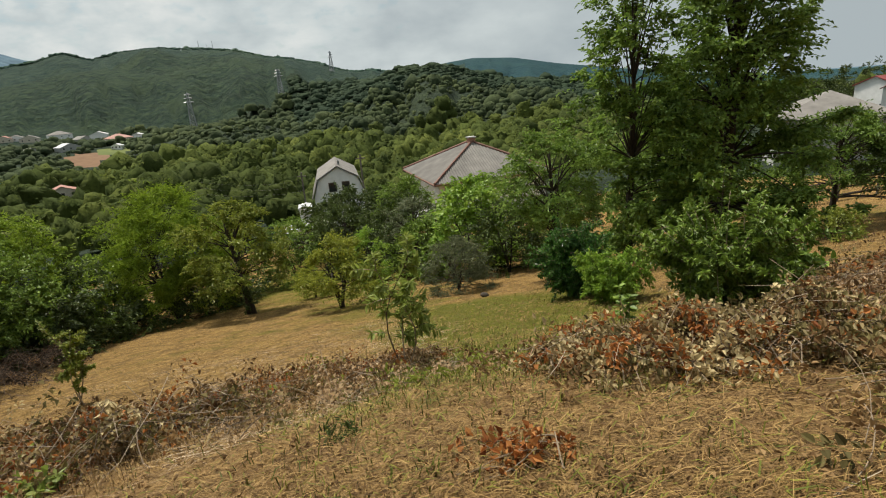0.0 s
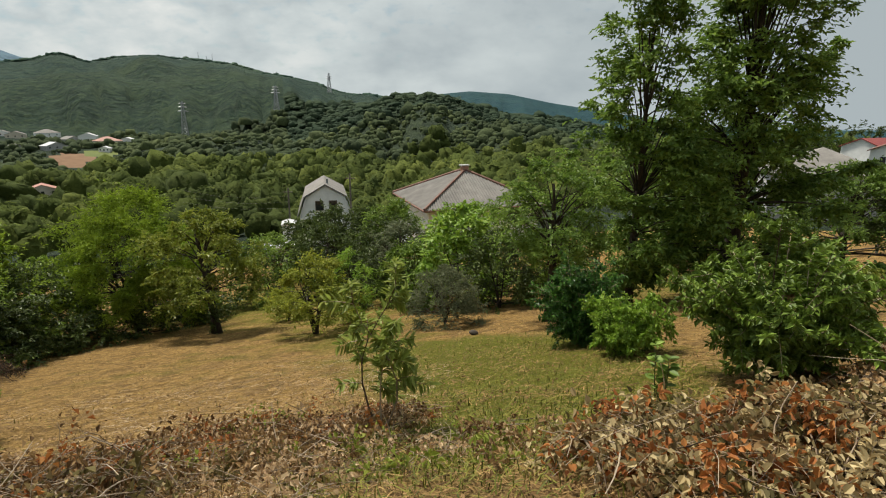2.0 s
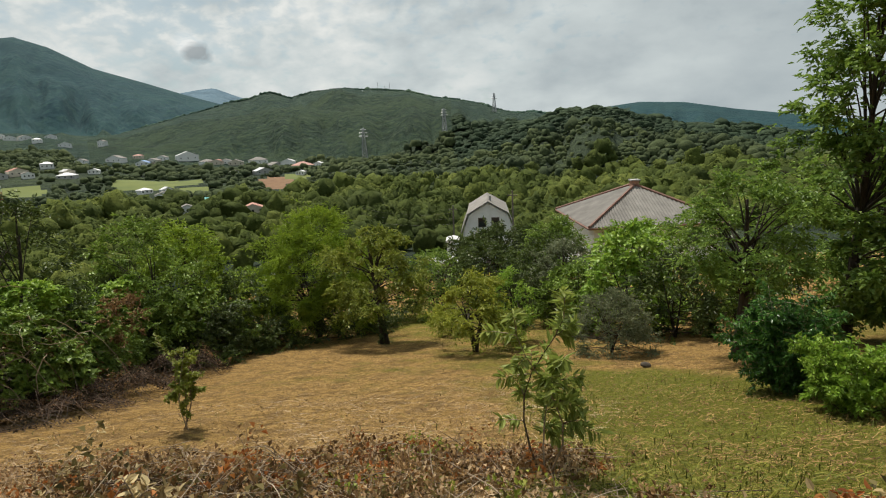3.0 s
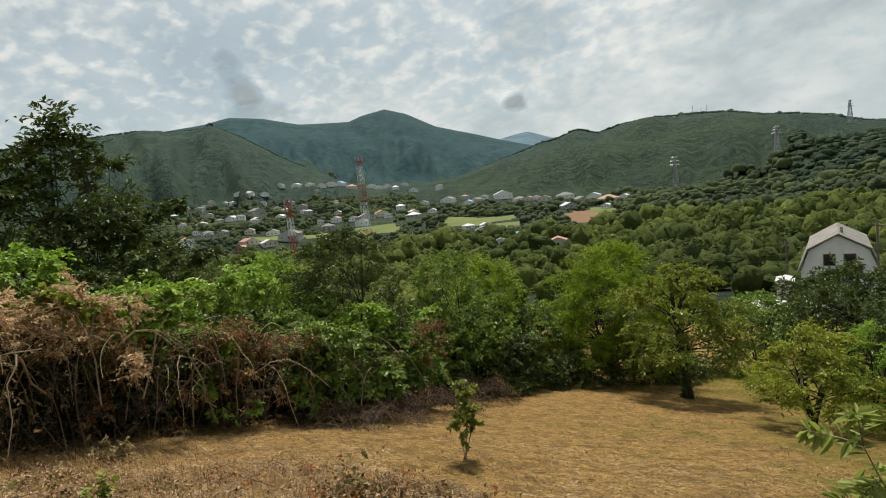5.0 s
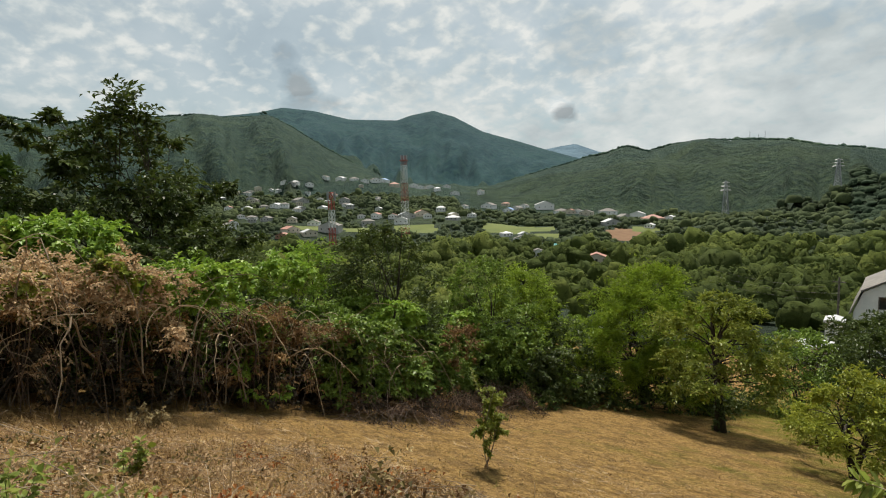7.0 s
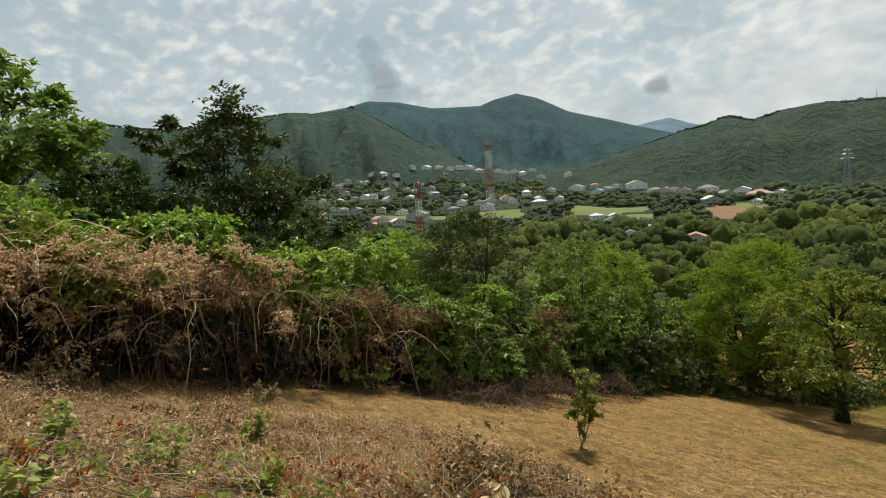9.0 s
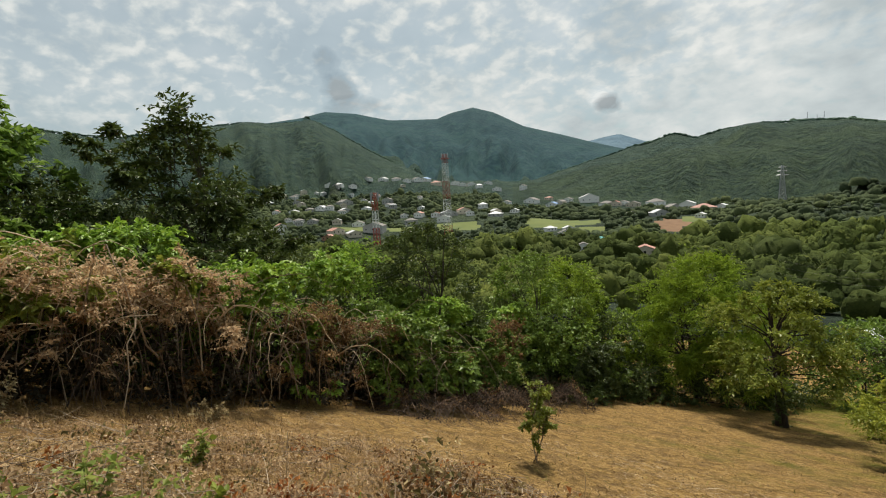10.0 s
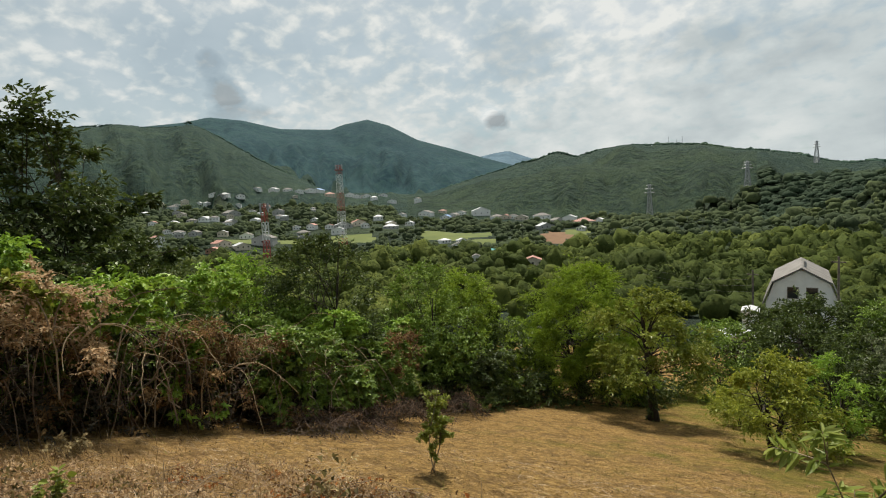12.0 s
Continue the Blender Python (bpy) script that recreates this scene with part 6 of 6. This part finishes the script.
make_brush("brush_pile", "brown tangle of dry twigs along the foot of the thicket", -11.2, 9.4, 1.3, 1.7, 0.45, 212, 260, (("leaf_dead", 20, 30, 0.06), ("leaf_inner_shade", 30, 30, 0.06)), 1.7, 0.007, wood="vine")
make_brush("brush_pile", "brown tangle of dry twigs along the foot of the thicket", -11.6, 11.6, 1.2, 1.5, 0.7, 219, 220, (("leaf_dead", 20, 30, 0.06), ("leaf_inner_shade", 40, 30, 0.06)), 1.8, 0.007, wood="vine")
make_brush("brush_pile", "dark tangle of dead twigs at the corner of the thicket", -12.6, 14.8, 1.3, 1.6, 0.8, 218, 240, (("leaf_inner_shade", 60, 30, 0.06), ("leaf_dead", 20, 30, 0.06)), 1.5, 0.007, wood="vine")
make_shrub("wilted_branch", "upright cut branch with wilted cream leaves", -3.15, 4.35, 0.8, 0.22, "leaf_cream", 3, "twig", 0.013, 30, 0.085, 0.5, 0.35, seed=221, side=3, category="branch")

for i, (x, y, hh) in enumerate(((-4.5, 1.5, 0.42), (-5.4, 2.3, 0.5), (-3.9, 2.5, 0.35), (-6.2, 1.4, 0.55), (-4.9, 3.0, 0.36), (-3.4, 3.6, 0.3), (-6.6, 3.2, 0.4), (-5.9, 0.6, 0.5))):
    make_shrub("weed", "leafy green weed standing in the cut straw", x, y, hh, 0.22, ("leaf_fruit", "leaf_pale")[i % 2], 6, "stem_green", 0.005, 13, 0.085, 0.7, 0.15, seed=240 + i, side=1, category="weed", group="weeds in the straw")
make_shrub("pale_weed", "pale wilted weed with whitish leaves in the straw", -5.3, 5.45, 0.42, 0.18, "leaf_cream", 7, "twig", 0.005, 16, 0.08, 0.6, 0.2, seed=254, side=2, category="weed")
make_shrub("grass_clump", "small dark green clump of grass", -0.85, 3.3, 0.14, 0.12, "leaf_dark", 30, "stem_green", 0.003, 6, 0.07, 0.2, 0.1, seed=251, category="grass")
make_shrub("pale_bush", "small pale grey-green bush at the thicket foot", -9.3, 3.9, 0.5, 0.26, "leaf_cream", 12, "twig", 0.006, 22, 0.05, 0.5, 0.1, seed=252, side=3, category="bush")
make_shrub("pale_bush", "small wilted bush at the thicket foot", -9.2, 1.2, 0.8, 0.35, "leaf_cream", 10, "twig", 0.006, 30, 0.055, 0.5, 0.2, seed=253, side=3, category="bush")
e = thing("field_stone", 1.12, 14.8, land_at(1.12, 14.8), "small dark stone lying in the grass", "stone")
bm = bmesh.new()
bmesh.ops.create_icosphere(bm, subdivisions=3, radius=0.10)
for v in bm.verts:
    v.co = Vector((v.co.x * 1.3, v.co.y, v.co.z * 0.75)) * (1 + 0.18 * noise.noise(v.co * 9)) + Vector((0, 0, 0.06))
part("boulder", bm, M["stone"], e, smooth_faces=True)
for x, y, hh, s in ((-5.6, 3.95, 0.75, 231), (-4.9, 7.6, 0.4, 232), (-0.55, 5.9, 0.35, 233), (-4.2, 5.4, 0.5, 234), (-3.6, 6.2, 0.45, 235), (-5.1, 5.0, 0.55, 236), (-2.9, 5.6, 0.4, 237), (-4.6, 2.6, 0.6, 238), (2.2, 6.2, 0.5, 239), (-5.9, 5.6, 0.5, 240)):
    e = thing("dry_stalk", x, y, land_at(x, y) - 0.05, "single dry straw-coloured stalk standing upright", "stalk", "dry stalks")
    g = Geo()
    t = np.linspace(0, 1, 6)
    g.tube(np.stack([0.05 * np.sin(t * 3 + s), 0.04 * t, hh * t], 1), np.linspace(0.007, 0.004, 6), 6)
    part("stem", g.out(), M["cane"], e)


def strands(rng, x, y, length, lean, width):
    """Bent strips lying in or standing on the ground: three triangles each."""
    n = len(x)
    a = rng.uniform(0, 2 * np.pi, n)
    el = np.abs(rng.normal(0, 1, n)) * lean
    L = length * rng.uniform(0.4, 1.3, n)
    d = np.stack([np.cos(a) * np.cos(el), np.sin(a) * np.cos(el), np.sin(el)], 1)
    s = np.stack([-np.sin(a), np.cos(a), np.zeros(n)], 1) * (width * rng.uniform(0.6, 1.4, n))[:, None]
    p = np.stack([x, y, land(x, y) + 0.008 + rng.uniform(0, 0.03, n)], 1)
    mid = p + d * (L * 0.55)[:, None] + np.array([0, 0, 1]) * (L * 0.04)[:, None]
    tip = p + d * L[:, None] - np.array([0, 0, 1]) * (L * np.sin(el) * 0.25)[:, None] + s * rng.normal(0, 6, n)[:, None]
    slope = np.array([0.11, -0.36])
    for q in (mid, tip):
        q[:, 2] += (q[:, 0] - x) * slope[0] + (q[:, 1] - y) * slope[1]
    v = np.stack([p - s, p + s, mid + s * 0.8, mid - s * 0.8, tip], 1).reshape(-1, 3)
    i = np.arange(n)[:, None] * 5
    f = np.concatenate([i + np.array([[0, 1, 2]]), i + np.array([[0, 2, 3]]), i + np.array([[3, 2, 4]])])
    return v, f


def spread(rng, n, r0, r1, power=1.0):
    """Ground places in front of the walk, thicker close by."""
    r = r0 * (r1 / r0) ** (rng.uniform(0, 1, n) ** power)
    az = np.radians(rng.uniform(-88, 115, n))
    return -0.15 - np.sin(az) * r, 1.2 + np.cos(az) * r


rng = np.random.default_rng(77)
x, y = spread(rng, 46000, 0.7, 11, 0.85)
tagged(new("straw_litter", mesh_of("straw_litter", *strands(rng, x, y, 0.16, 0.26, 0.0018), M["straw"])), "dry straw left lying after mowing", "straw", kind="stuff")
x, y = spread(rng, 42000, 6, 24, 1.0)
ok = (x > -13) & (hash_noise(x * 0.7, y * 0.7, 21) + 0.5 * hash_noise(x * 2, y * 2, 22) > -0.35)
tagged(new("far_straw", mesh_of("far_straw", *strands(rng, x[ok], y[ok], 0.14, 0.25, 0.004), M["straw"])), "matted dry straw over the lower meadow", "straw", kind="stuff")
x, y = spread(rng, 110000, 1.0, 24, 0.9)
g1 = np.clip(1 - ((x - 1.2) / 3.4) ** 2 - ((y - 9.5) / 6.5) ** 2, 0, 1) + 0.4 * np.clip(1 - ((x + 0.6) / 1.3) ** 2 - ((y - 4.4) / 1.3) ** 2, 0, 1) + 0.7 * np.clip(1 - ((x - 0.5) / 1.7) ** 2 - ((y - 6.6) / 2.6) ** 2, 0, 1)
ok = rng.uniform(0, 1, len(x)) < 0.06 + g1 * (0.8 + 0.7 * hash_noise(x * 0.8, y * 0.8, 12))
tagged(new("green_grass", mesh_of("green_grass", *strands(rng, x[ok], y[ok], 0.13, 0.9, 0.004), M["blade"])), "green grass growing through the straw", "grass", kind="stuff")
rng = np.random.default_rng(78)
x, y = spread(rng, 2600, 2.5, 24, 0.55)
ok = (x > -12.5) & (((x - 1.2) / 2.8) ** 2 + ((y - 9.5) / 5.5) ** 2 > rng.uniform(0.4, 1.2, len(x)))
x, y = np.repeat(x[ok], 16), np.repeat(y[ok], 16)
x, y = x + rng.normal(0, 0.16, len(x)), y + rng.normal(0, 0.10, len(y))
tagged(new("grass_tufts", mesh_of("grass_tufts", *strands(rng, x, y, 0.13, 0.28, 0.0055), M["straw"])), "tufts of dry grass left standing by the mower", "grass", kind="stuff")
x, y = spread(rng, 8000, 1.0, 12, 0.9)
pos = np.stack([x, y, land(x, y) + 0.015 + rng.uniform(0, 0.03, len(x))], 1)
flat = unit(rng.normal(size=pos.shape) * np.array([1, 1, 0.25]))
tagged(new("leaf_litter", mesh_of("leaf_litter", *leaves(rng, pos, flat, unit(rng.normal(size=pos.shape) * 0.4 + np.array([0, 0, 1.0])), 0.05, 0.5), M["leaf_dead"])), "brown dead leaves scattered through the straw", "leaf litter", kind="stuff")

# dry stems left standing in the near straw
rng = np.random.default_rng(79)
n = 9000
x, y = rng.uniform(-9.4, -1.2, n), rng.uniform(-1.5, 6.4, n)
ok = (hash_noise(x * 0.8, y * 0.8, 31) + 0.5 * hash_noise(x * 2.1, y * 2.1, 32) > -0.3) & (np.hypot(x, y - 1.2) > 3.2) & (rng.uniform(0, 1, n) < 0.7)
x, y = np.repeat(x[ok], 3), np.repeat(y[ok], 3)
x, y = x + rng.normal(0, 0.05, len(x)), y + rng.normal(0, 0.05, len(y))
tagged(new("dry_stems", mesh_of("dry_stems", *strands(rng, x, y, 0.30, 0.75, 0.0022), M["straw"])), "pale dry stems standing and leaning in the cut straw", "straw", kind="stuff")

# longer bleached strands lying over the straw
rng = np.random.default_rng(80)
x, y = spread(rng, 12000, 3.0, 12, 0.9)
ok = (hash_noise(x * 0.6, y * 0.6, 33) > -0.25) & (x < -2.2 + 0.25 * y)
tagged(new("bleached_straw", mesh_of("bleached_straw", *strands(rng, x[ok], y[ok], 0.30, 0.13, 0.0026), M["cane"])), "long bleached straw strands lying on the meadow", "straw", kind="stuff")
